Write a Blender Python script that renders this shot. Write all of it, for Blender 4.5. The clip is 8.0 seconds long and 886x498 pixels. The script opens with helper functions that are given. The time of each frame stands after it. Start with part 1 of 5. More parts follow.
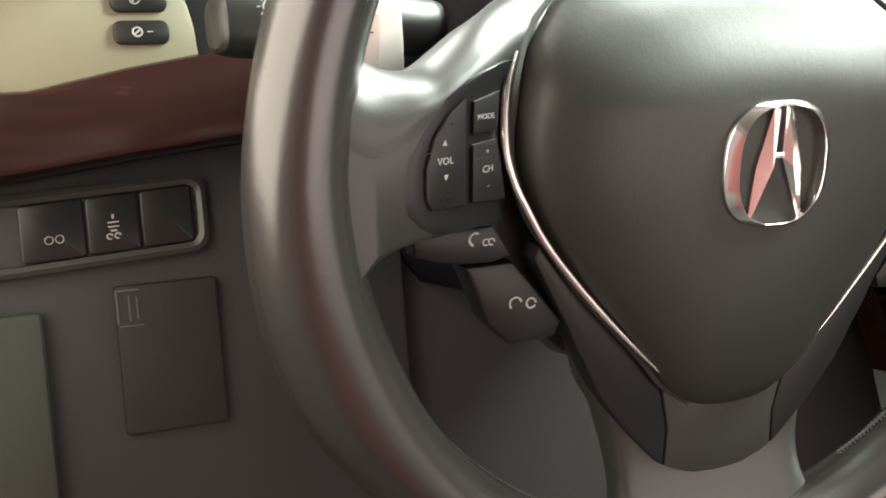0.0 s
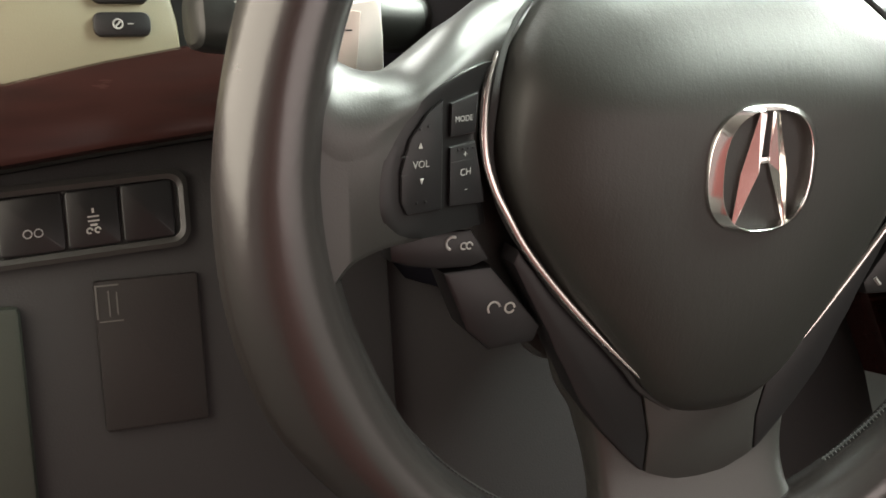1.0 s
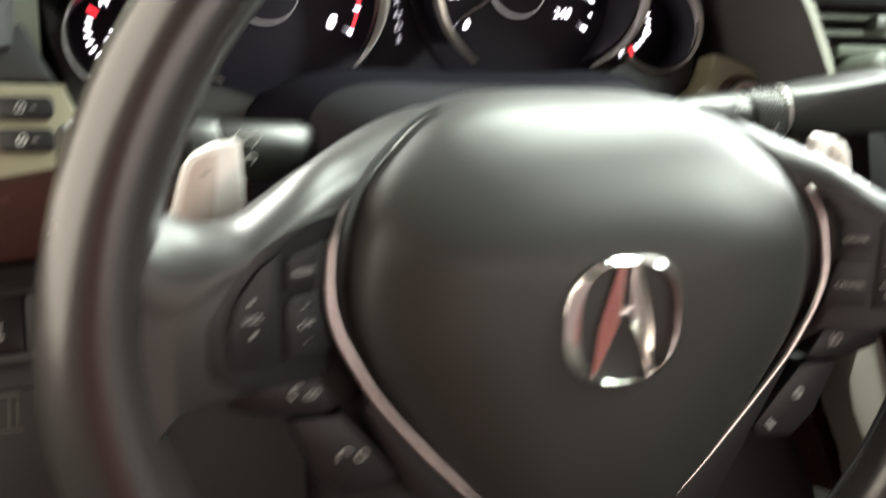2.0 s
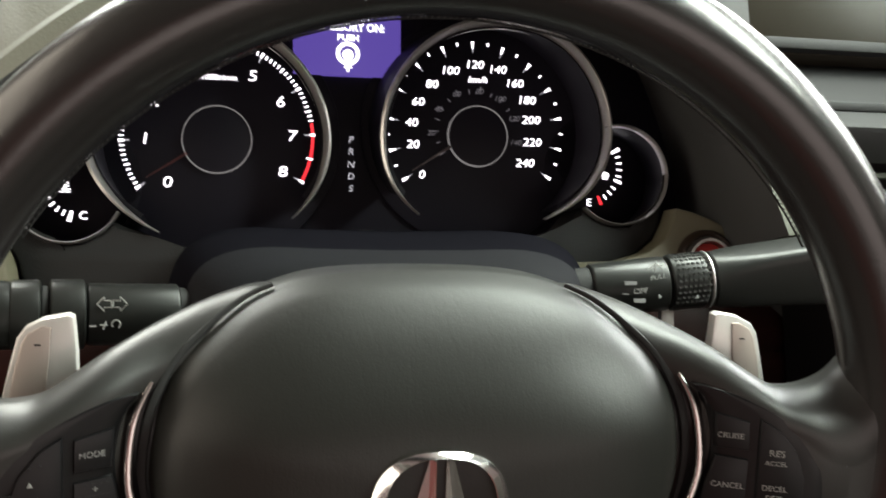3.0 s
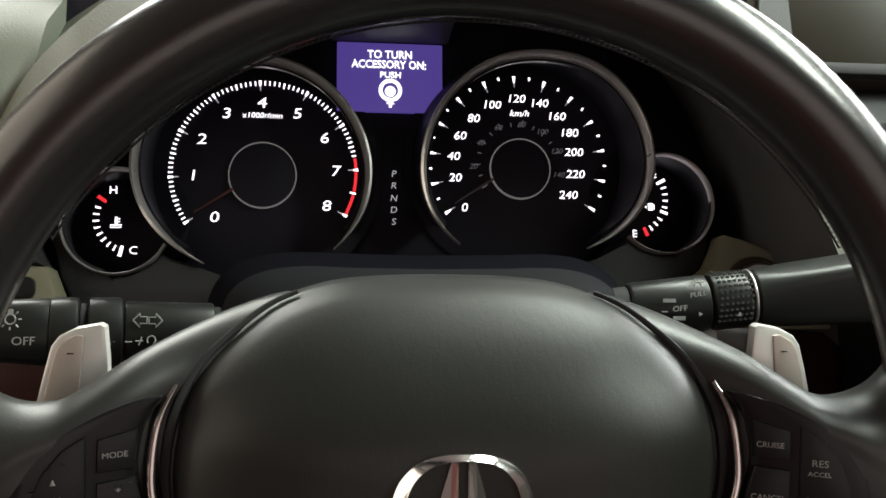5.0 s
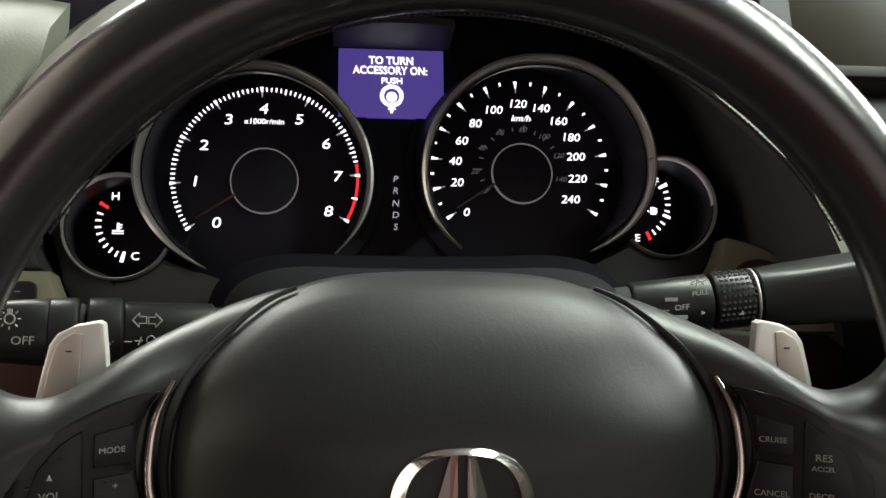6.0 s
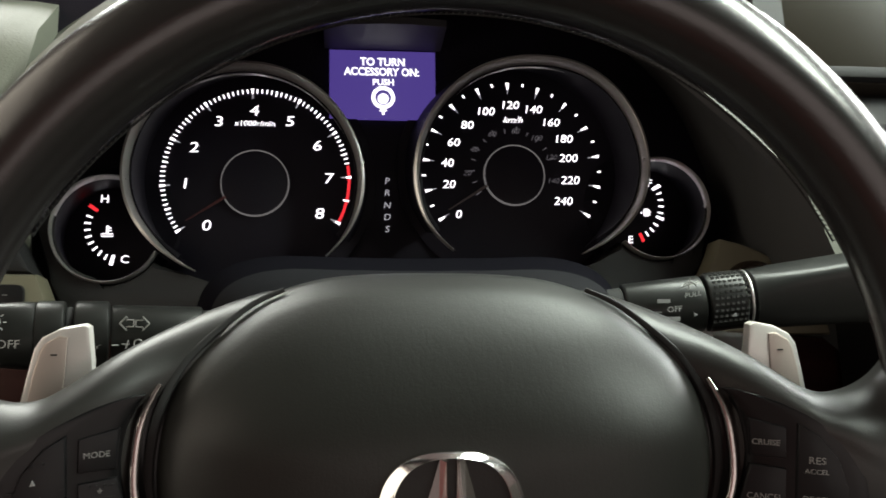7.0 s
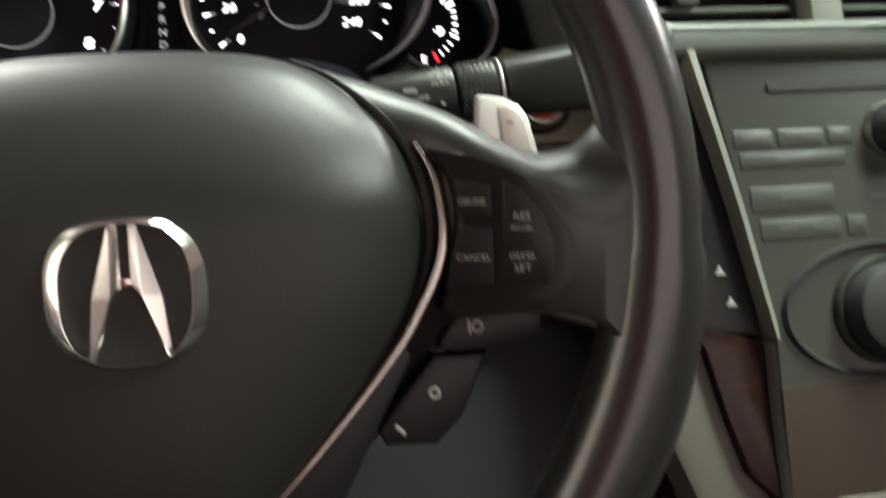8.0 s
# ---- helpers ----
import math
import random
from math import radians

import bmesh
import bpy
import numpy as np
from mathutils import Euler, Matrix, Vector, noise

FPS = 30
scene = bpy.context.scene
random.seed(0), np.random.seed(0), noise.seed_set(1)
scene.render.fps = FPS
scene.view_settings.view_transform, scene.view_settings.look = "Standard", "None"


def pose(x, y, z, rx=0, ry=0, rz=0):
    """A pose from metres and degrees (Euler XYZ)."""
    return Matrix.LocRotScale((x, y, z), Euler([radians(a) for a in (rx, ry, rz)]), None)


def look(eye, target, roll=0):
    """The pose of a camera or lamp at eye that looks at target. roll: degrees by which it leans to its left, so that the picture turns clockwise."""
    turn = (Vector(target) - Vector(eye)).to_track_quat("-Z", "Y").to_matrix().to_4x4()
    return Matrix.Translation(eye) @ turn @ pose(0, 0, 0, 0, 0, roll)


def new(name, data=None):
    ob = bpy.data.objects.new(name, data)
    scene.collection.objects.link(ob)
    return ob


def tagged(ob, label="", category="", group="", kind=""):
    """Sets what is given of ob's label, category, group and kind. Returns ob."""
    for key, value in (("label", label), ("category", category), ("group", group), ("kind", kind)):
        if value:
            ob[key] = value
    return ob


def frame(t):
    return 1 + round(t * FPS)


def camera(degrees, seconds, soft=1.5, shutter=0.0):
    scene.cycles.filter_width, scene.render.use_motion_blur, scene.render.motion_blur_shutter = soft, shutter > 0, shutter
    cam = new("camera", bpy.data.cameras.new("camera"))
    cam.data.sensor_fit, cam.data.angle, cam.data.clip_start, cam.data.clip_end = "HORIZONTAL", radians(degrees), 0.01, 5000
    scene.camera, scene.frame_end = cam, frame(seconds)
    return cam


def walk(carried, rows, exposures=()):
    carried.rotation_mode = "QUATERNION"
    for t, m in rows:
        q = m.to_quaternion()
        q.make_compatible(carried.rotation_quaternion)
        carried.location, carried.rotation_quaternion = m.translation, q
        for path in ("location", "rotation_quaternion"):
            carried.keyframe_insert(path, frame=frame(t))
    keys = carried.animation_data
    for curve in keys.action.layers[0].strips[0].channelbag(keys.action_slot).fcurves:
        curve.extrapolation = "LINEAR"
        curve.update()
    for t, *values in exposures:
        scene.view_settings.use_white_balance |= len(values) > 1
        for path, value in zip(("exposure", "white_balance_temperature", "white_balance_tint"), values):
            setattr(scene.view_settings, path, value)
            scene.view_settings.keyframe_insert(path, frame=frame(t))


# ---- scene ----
PATH = [
    (0, (-0.2359, -0.2383, 0.7738), (-0.0514, 0.1273, 0.4868), 10.11),
    (0.5, (-0.2286, -0.2350, 0.7758), (-0.0412, 0.1272, 0.4864), 11.10),
    (1, (-0.2257, -0.2336, 0.7762), (-0.0428, 0.1281, 0.4835), 10.84),
    (1.5, (-0.2210, -0.2345, 0.7775), (-0.0342, 0.1281, 0.4884), 11.32),
    (1.7, (-0.2086, -0.2362, 0.7811), (-0.0218, 0.1358, 0.5042), 12.18),
    (1.9, (-0.1832, -0.2303, 0.7972), (-0.0096, 0.1461, 0.5175), 10.95),
    (2, (-0.1659, -0.2308, 0.8101), (0.0023, 0.1507, 0.5341), 10.61),
    (2.1, (-0.1485, -0.2350, 0.8181), (0.0089, 0.1538, 0.5461), 9.19),
    (2.2, (-0.1284, -0.2363, 0.8223), (0.0206, 0.1622, 0.5596), 9.00),
    (3.3, (-0.0582, -0.2345, 0.8468), (0.0274, 0.1957, 0.6068), 5.95),
    (3.5, (-0.0555, -0.2374, 0.8440), (0.0219, 0.1971, 0.6089), 5.57),
    (4, (-0.0510, -0.2401, 0.8392), (0.0175, 0.1988, 0.6097), 4.76),
    (4.5, (-0.0469, -0.2439, 0.8320), (0.0172, 0.2000, 0.6111), 4.29),
    (6, (-0.0410, -0.2504, 0.8161), (0.0169, 0.2031, 0.6136), 3.38),
    (6.5, (-0.0392, -0.2506, 0.8163), (0.0165, 0.2032, 0.6138), 3.21),
    (7, (-0.0382, -0.2479, 0.8142), (0.0215, 0.2061, 0.6135), 3.32),
    (7.3, (-0.0346, -0.2474, 0.8139), (0.0425, 0.2014, 0.6074), 4.08),
    (7.4, (-0.0297, -0.2502, 0.8137), (0.0554, 0.1939, 0.6009), 4.32),
    (7.5, (-0.0219, -0.2492, 0.8121), (0.0654, 0.1915, 0.5934), 4.18),
    (7.6, (-0.0007, -0.2511, 0.7989), (0.0858, 0.1889, 0.5776), 3.40),
    (7.7, (0.0106, -0.2523, 0.7907), (0.0979, 0.1859, 0.5663), 3.10),
    (7.8, (0.0221, -0.2578, 0.7824), (0.1088, 0.1792, 0.5554), 2.71),
    (7.9, (0.0357, -0.2641, 0.7740), (0.1229, 0.1688, 0.5394), 2.40),
    (8, (0.0389, -0.2664, 0.7688), (0.1305, 0.1626, 0.5289), 2.20),
]
cam = camera(49.0, 8.0, soft=1.6, shutter=0.7)
walk(cam, [(t, look(eye, target, roll)) for t, eye, target, roll in PATH],
     exposures=[(0.0, 3.05), (0.5, 2.9), (1.0, 2.65), (1.6, 2.55), (2.2, 2.5), (3.3, 1.25), (4.5, 1.0), (7.1, 1.0), (7.5, 1.45), (8.0, 1.8)])

# ---- light ----
world = bpy.data.worlds.new("night_garage")
scene.world = world
world.use_nodes = True
world.node_tree.nodes["Background"].inputs[0].default_value = (0.74, 0.57, 0.52, 1)
world.node_tree.nodes["Background"].inputs[1].default_value = 0.1


def window_lamp(name, eye, target, size_x, size_y, watts, colour):
    lamp = bpy.data.lights.new(name, "AREA")
    lamp.shape, lamp.size, lamp.size_y = "RECTANGLE", size_x, size_y
    lamp.energy, lamp.color = watts, colour
    ob = new(name, lamp)
    ob.matrix_world = look(eye, target)
    return ob


window_lamp("windscreen_light", (0.46, 0.21, 1.215), (0.12, 0.02, 0.66), 0.95, 0.15, 8.2, (0.9, 1.0, 0.89))
window_lamp("windscreen_left_light", (-0.33, 0.8, 1.0), (-0.05, 0.05, 0.73), 0.3, 0.22, 2.6, (0.97, 1.0, 0.92))
window_lamp("windscreen_right_light", (0.95, 0.76, 1.0), (0.1, 0.05, 0.73), 0.55, 0.22, 5.0, (0.93, 1.0, 0.95))
window_lamp("driver_door_light", (-0.44, 0.03, 0.78), (0.0, 0.0, 0.66), 0.5, 0.44, 0.62, (1.0, 0.9, 0.74))
window_lamp("passenger_window_light", (1.1, 0.42, 1.03), (0.1, 0.04, 0.74), 0.5, 0.26, 3.2, (0.97, 1.0, 0.94))
# unseen fill from behind, added to brighten driver-facing surfaces and the badge
window_lamp("rear_fill_light", (0.37, -0.88, 0.92), (0.2, 0.0, 0.65), 1.0, 0.4, 0.6, (1.0, 0.84, 0.78))

# ---- frames of reference: column frame and wheel frame ----
COLUMN = Matrix.Translation((0, 0, 0.62)) @ Matrix.Rotation(radians(-33.0), 4, "X")
WHEEL = COLUMN @ Matrix.Rotation(radians(11.3), 4, "X")


# ---- materials ----
def material(name, colour, rough=0.5, metal=0.0, bump=0.0, scale=900.0, vary=0.12, coat=0.0, emit=0.0, spec=0.5, colour2=None,
             stretch=(1, 1, 1), broad=14.0):
    mat = bpy.data.materials.new(name)
    mat.use_nodes = True
    nt = mat.node_tree
    n, link = nt.nodes, nt.links.new
    b = n["Principled BSDF"]
    b.inputs["Roughness"].default_value = rough
    b.inputs["Metallic"].default_value = metal
    b.inputs["Coat Weight"].default_value = coat
    b.inputs["Coat Roughness"].default_value = 0.08
    b.inputs["Specular IOR Level"].default_value = spec
    b.inputs["Base Color"].default_value = (*colour, 1)
    if emit:
        b.inputs["Emission Color"].default_value = (*colour, 1)
        b.inputs["Emission Strength"].default_value = emit
        b.inputs["Base Color"].default_value = (0.02, 0.02, 0.02, 1)
        return mat
    where = n.new("ShaderNodeTexCoord")
    mapping = n.new("ShaderNodeMapping")
    mapping.inputs["Scale"].default_value = stretch
    link(where.outputs["Object"], mapping.inputs["Vector"])
    large, fine = n.new("ShaderNodeTexNoise"), n.new("ShaderNodeTexNoise")
    large.inputs["Scale"].default_value, large.inputs["Detail"].default_value = broad, 6
    fine.inputs["Scale"].default_value, fine.inputs["Detail"].default_value = scale, 3
    link(mapping.outputs["Vector"], large.inputs["Vector"])
    link(mapping.outputs["Vector"], fine.inputs["Vector"])
    mix = n.new("ShaderNodeMix")
    mix.data_type = "RGBA"
    a, c = mix.inputs["A"], mix.inputs["B"]
    a.default_value = (*[v * (1 - vary) for v in colour], 1)
    c.default_value = (*(colour2 or [min(1, v * (1 + vary)) for v in colour]), 1)
    link(large.outputs["Fac"], mix.inputs["Factor"])
    link(mix.outputs["Result"], b.inputs["Base Color"])
    wear = n.new("ShaderNodeMapRange")
    wear.inputs["To Min"].default_value, wear.inputs["To Max"].default_value = rough * 0.85, min(1, rough * 1.15)
    link(large.outputs["Fac"], wear.inputs["Value"])
    link(wear.outputs["Result"], b.inputs["Roughness"])
    if bump:
        rise = n.new("ShaderNodeBump")
        rise.inputs["Strength"].default_value, rise.inputs["Distance"].default_value = bump, 0.0004
        link(fine.outputs["Fac"], rise.inputs["Height"])
        link(rise.outputs["Normal"], b.inputs["Normal"])
    return mat


LEATHER = material("black_leather", (0.0185, 0.0162, 0.0158), 0.26, bump=0.16, scale=900, spec=0.8)
COVER = material("soft_black_cover", (0.0165, 0.0168, 0.0148), 0.45, bump=0.15, scale=1300, spec=0.43)
SPOKE = material("satin_black_plastic", (0.024, 0.0235, 0.022), 0.41, bump=0.15, scale=1500, spec=0.55)
GLOSS = material("dark_gloss_plastic", (0.007, 0.007, 0.0075), 0.32, bump=0.04, scale=1500, spec=0.3)
BUTTON = material("button_plastic", (0.01, 0.0095, 0.0105), 0.4, bump=0.08, scale=1800, spec=0.3)
CHROME = material("chrome", (0.64, 0.6, 0.58), 0.23, 1.0, vary=0.03)
EMBLEM = material("emblem_chrome", (0.88, 0.86, 0.84), 0.14, 1.0, vary=0.03)
SATIN = material("satin_silver", (0.5, 0.49, 0.46), 0.32, 1.0, bump=0.03, scale=2000, vary=0.06)
PADDLE = material("brushed_paddle", (0.74, 0.71, 0.68), 0.34, 0.4, bump=0.05, scale=2000, vary=0.06)
BEZEL = material("bezel_metal", (0.58, 0.555, 0.54), 0.31, 0.75, bump=0.04, scale=2000, vary=0.06)
BEIGE = material("beige_dash_plastic", (0.165, 0.15, 0.102), 0.5, bump=0.2, scale=1200, vary=0.07)
DASH = material("dark_dash_plastic", (0.024, 0.0235, 0.0245), 0.55, bump=0.35, scale=900, spec=0.22)
HOOD = material("hood_plastic", (0.075, 0.075, 0.076), 0.6, bump=0.35, scale=900, spec=0.25)
DASHTOP = material("grey_dash_top", (0.13, 0.134, 0.109), 0.55, bump=0.5, scale=700, vary=0.1)
KNEE = material("grey_knee_plastic", (0.1, 0.092, 0.078), 0.5, bump=0.25, scale=900, vary=0.08)
STACK = material("grey_stack_plastic", (0.027, 0.031, 0.0245), 0.42, bump=0.12, scale=1200, vary=0.08)
BAND = material("grey_green_band", (0.065, 0.074, 0.06), 0.42, bump=0.1, scale=1400, vary=0.08)
TRIM = material("grey_trim", (0.21, 0.215, 0.19), 0.34, 0.3, bump=0.08, scale=1400, vary=0.06)
WOOD = material("dark_red_wood", (0.009, 0.005, 0.0045), 0.26, spec=0.24, bump=0.02, scale=300, vary=0.35,
                colour2=(0.03, 0.0098, 0.0082), stretch=(2, 14, 14), broad=9.0)
DIAL = material("dial_black", (0.013, 0.0115, 0.0175), 0.45, vary=0.1, spec=0.15)
CARPET = material("dark_carpet", (0.06, 0.058, 0.055), 0.95, bump=0.9, scale=500)
LINER = material("grey_headliner", (0.11, 0.098, 0.09), 0.9, bump=0.4, scale=500)
# red of the unseen walls, chosen to tint reflections in the chrome
RED_REFLECTOR = material("red_reflector_cloth", (0.13, 0.034, 0.03), 0.8, bump=0.5, scale=500)
BLACK = material("black_rubber", (0.012, 0.012, 0.012), 0.7, bump=0.2)
THREAD = material("grey_thread", (0.06, 0.059, 0.057), 0.75, bump=0.2)
INK = material("white_print", (0.3, 0.3, 0.29), 0.5, vary=0.05)
FAINT_INK = material("faint_print", (0.07, 0.068, 0.064), 0.6, vary=0.05)
GREY_INK = material("grey_print", (0.2, 0.2, 0.2), 0.5, vary=0.05)
LIT = material("lit_white", (1.0, 0.95, 1.0), emit=1.25)
LIT_DIM = material("lit_dim", (0.7, 0.68, 0.75), emit=0.3)
LIT_RING = material("lit_grey_ring", (0.62, 0.58, 0.58), emit=0.1)
LIT_FAINT = material("lit_faint", (0.6, 0.55, 0.62), emit=0.07)
LIT_RED = material("lit_red", (1.0, 0.035, 0.05), emit=0.5)
SCREEN = material("violet_screen", (0.1, 0.062, 0.34), emit=0.36)
SCREEN_INK = material("screen_ink", (0.95, 0.92, 1.0), emit=1.1)
TOP_PANEL = material("smooth_top_panel", (0.036, 0.031, 0.025), 0.85, spec=0.1, bump=0.1, scale=900, vary=0.08)
OFF_SCREEN = material("dark_satin_screen", (0.024, 0.02, 0.015), 0.3, spec=0.13, vary=0.06)
KICK = material("kick_plastic", (0.022, 0.024, 0.019), 0.6, bump=0.3, spec=0.28)
VISOR = material("grey_visor_plastic", (0.045, 0.043, 0.046), 0.5, bump=0.2, spec=0.4)
FLAP = material("dark_flap_plastic", (0.0145, 0.0125, 0.0125), 0.55, bump=0.3, scale=800, spec=0.22)
BROWN = material("dark_brown_plastic", (0.03, 0.02, 0.0145), 0.5, bump=0.2, scale=900, spec=0.25)
START_RED = material("start_button_red", (0.4, 0.03, 0.026), 0.42, spec=0.3)
# one column plastic in two tones: paler lit lip, shell blackened for shade
SHROUD_LIT = material("column_plastic_lit", (0.011, 0.011, 0.013), 0.75, bump=0.3, scale=900, spec=0.06)
SHROUD_SHADED = material("column_plastic_shaded", (0.0048, 0.0046, 0.0065), 0.85, bump=0.3, scale=900, spec=0.01)
STALK = material("stalk_plastic", (0.013, 0.0135, 0.0125), 0.36, bump=0.12, scale=1500, spec=0.36)
# grey with the reddish reflection on the paddle faces mixed into the colour
PADDLE_FACE = material("paddle_face_red_tint", (0.5, 0.42, 0.38), 0.4, 0.3, vary=0.06)
BANK = material("dark_grey_bezel", (0.024, 0.024, 0.023), 0.36, bump=0.1, spec=0.4)


def creases(mat, scale, stretch, strength):
    """Faint wrinkles over the fine grain of a soft cover."""
    nt = mat.node_tree
    n, link = nt.nodes, nt.links.new
    grain = n["Bump"]
    where, mapping, folds, rise = n.new("ShaderNodeTexCoord"), n.new("ShaderNodeMapping"), n.new("ShaderNodeTexNoise"), n.new("ShaderNodeBump")
    mapping.inputs["Scale"].default_value = stretch
    folds.inputs["Scale"].default_value, folds.inputs["Detail"].default_value, folds.inputs["Distortion"].default_value = scale, 4, 0.6
    rise.inputs["Strength"].default_value, rise.inputs["Distance"].default_value = strength, 0.0012
    link(where.outputs["Object"], mapping.inputs["Vector"])
    link(mapping.outputs["Vector"], folds.inputs["Vector"])
    link(folds.outputs["Fac"], rise.inputs["Height"])
    link(rise.outputs["Normal"], grain.inputs["Normal"])


creases(COVER, 420.0, (1.0, 0.5, 0.25), 0.055)
creases(LEATHER, 140.0, (1.0, 1.0, 1.0), 0.025)
creases(SPOKE, 60.0, (1.0, 1.0, 1.0), 0.05)


# ---- mesh helpers ----
def thing(name, label, category, base=COLUMN, group="", kind=""):
    ob = new(name)
    ob.empty_display_size = 0.05
    ob.matrix_world = base
    return tagged(ob, label, category, group, kind)


def part(name, bm, mat, parent, label="", smooth=True, base=None):
    bmesh.ops.recalc_face_normals(bm, faces=bm.faces)
    me = bpy.data.meshes.new(name)
    bm.to_mesh(me)
    bm.free()
    me.materials.append(mat)
    if smooth:
        me.shade_smooth()
        me.set_sharp_from_angle(angle=radians(38))
    ob = new(name, me)
    if parent:
        ob.parent = parent
    if base is not None:
        ob.matrix_world = base
    return tagged(ob, label)


def loft(sections, closed=False, caps=True):
    """Joins loops of equally many points into one skin."""
    bm = bmesh.new()
    rows = [[bm.verts.new(p) for p in loop] for loop in sections]
    count = len(rows[0])
    steps = len(rows) if closed else len(rows) - 1
    for i in range(steps):
        a, b = rows[i], rows[(i + 1) % len(rows)]
        for j in range(count):
            k = (j + 1) % count
            bm.faces.new((a[j], a[k], b[k], b[j]))
    if caps and not closed:
        bm.faces.new(rows[0])
        bm.faces.new(rows[-1])
    return bm


def smooth_line(points, closed=False, steps=6):
    """A Catmull-Rom curve through the points."""
    pts = [Vector(p) for p in points]
    n, out = len(pts), []
    for i in range(n if closed else n - 1):
        if closed:
            a, b, c, d = pts[i - 1], pts[i], pts[(i + 1) % n], pts[(i + 2) % n]
        else:
            a, b, c, d = pts[max(i - 1, 0)], pts[i], pts[i + 1], pts[min(i + 2, n - 1)]
        for s in range(steps):
            u = s / steps
            out.append(0.5 * (2 * b + (c - a) * u + (2 * a - 5 * b + 4 * c - d) * u ** 2 + (3 * b - a - 3 * c + d) * u ** 3))
    if not closed:
        out.append(pts[-1])
    return out


def tube(line, radius, sides=12, flat=1.0, closed=False, up=(0, 1, 0)):
    """A bar along a line; radius may be a number or a function of the place along it, 0 to 1; flat squeezes it along up."""
    pts = [Vector(p) for p in line]
    n, sections = len(pts), []
    for i, p in enumerate(pts):
        a, b = (pts[i - 1], pts[(i + 1) % n]) if closed else (pts[max(i - 1, 0)], pts[min(i + 1, n - 1)])
        along = (b - a).normalized()
        u = Vector(up)
        v = along.cross(u).normalized()
        u = v.cross(along).normalized()
        r = radius(i / max(n - 1, 1)) if callable(radius) else radius
        sections.append([p + v * (r * math.cos(q)) + u * (r * flat * math.sin(q))
                         for q in (2 * math.pi * k / sides for k in range(sides))])
    return loft(sections, closed)


def plate(outline, y0, y1, edge=0.001, lean=0.0, dome=0.0):
    """A flat piece with the outline (x, z), from y0 (front) to y1 (back), its front edge rounded. lean: dy per z."""
    pts = [Vector((p[0], p[1])) for p in outline]
    mid = sum(pts, Vector((0, 0))) / len(pts)
    n = len(pts)

    def inset(d):
        out = []
        for i in range(n):
            a, b, c = pts[i - 1], pts[i], pts[(i + 1) % n]
            e, f = (b - a).normalized(), (c - b).normalized()
            na, nb = Vector((-e.y, e.x)), Vector((-f.y, f.x))
            m = na + nb
            m = m / max(m.dot(m) / 2, 0.35)
            if m.dot(mid - b) < 0 and (na + nb).dot(mid - b) < -0.5 * (mid - b).length:
                m = -m
            out.append(b + m * d)
        return out

    area = sum(pts[i - 1].x * pts[i].y - pts[i].x * pts[i - 1].y for i in range(n))
    if area < 0:
        pts.reverse()
    loops = [(pts, y1), (pts, y0 + edge), (inset(edge * 0.3), y0 + edge * 0.3), (inset(edge), y0)]
    sections = [[(p.x, y + lean * p.y, p.y) for p in some] for some, y in loops]
    bm = loft(sections, caps=True)
    if dome:
        top = [f for f in bm.faces if len(f.verts) == n and all(abs(v.co.y - lean * v.co.z - y0) < 1e-6 for v in f.verts)]
        res = bmesh.ops.poke(bm, faces=top)
        for v in res["verts"]:
            v.co.y -= dome
    return bm


def rounded(x0, z0, x1, z1, r, steps=4):
    """The outline of a box with round corners."""
    out = []
    for cx, cz, a in ((x1 - r, z1 - r, 0), (x0 + r, z1 - r, 90), (x0 + r, z0 + r, 180), (x1 - r, z0 + r, 270)):
        for k in range(steps + 1):
            q = radians(a + 90 * k / steps)
            out.append((cx + r * math.cos(q), cz + r * math.sin(q)))
    return out


def ring(cx, cz, profile, a0=0.0, a1=360.0, steps=72, squash=1.0):
    """Turns a profile of (radius, y) about the axis along y at (cx, cz)."""
    whole = abs(a1 - a0) >= 360
    count = steps if whole else steps + 1
    sections = []
    for k in range(count):
        q = radians(a0 + (a1 - a0) * k / steps)
        sections.append([(cx + r * math.cos(q), y, cz + r * squash * math.sin(q)) for r, y in profile])
    return loft(sections, closed=whole)


def disc(cx, cz, r, y0, y1, steps=48, edge=0.0005):
    out = [(cx + r * math.cos(2 * math.pi * k / steps), cz + r * math.sin(2 * math.pi * k / steps)) for k in range(steps)]
    return plate(out, y0, y1, edge)


def box(x0, y0, z0, x1, y1, z1, bevel=0.0, segments=2):
    bm = bmesh.new()
    bmesh.ops.create_cube(bm, size=1)
    for v in bm.verts:
        v.co = Vector(((x0 + x1) / 2 + v.co.x * (x1 - x0), (y0 + y1) / 2 + v.co.y * (y1 - y0), (z0 + z1) / 2 + v.co.z * (z1 - z0)))
    if bevel:
        bmesh.ops.bevel(bm, geom=list(bm.edges), offset=bevel, segments=segments, affect="EDGES", profile=0.5)
    return bm


def mirror(bm):
    for v in bm.verts:
        v.co.x = -v.co.x
    return bm


def sheet(rows, thick=0.004, axis=(0, 1, 0)):
    """A bent panel through rows of points, with a thickness behind it along axis."""
    off = Vector(axis) * thick
    sections = []
    for row in rows:
        front = [Vector(p) for p in row]
        sections.append(front + [p + off for p in reversed(front)])
    return loft(sections)


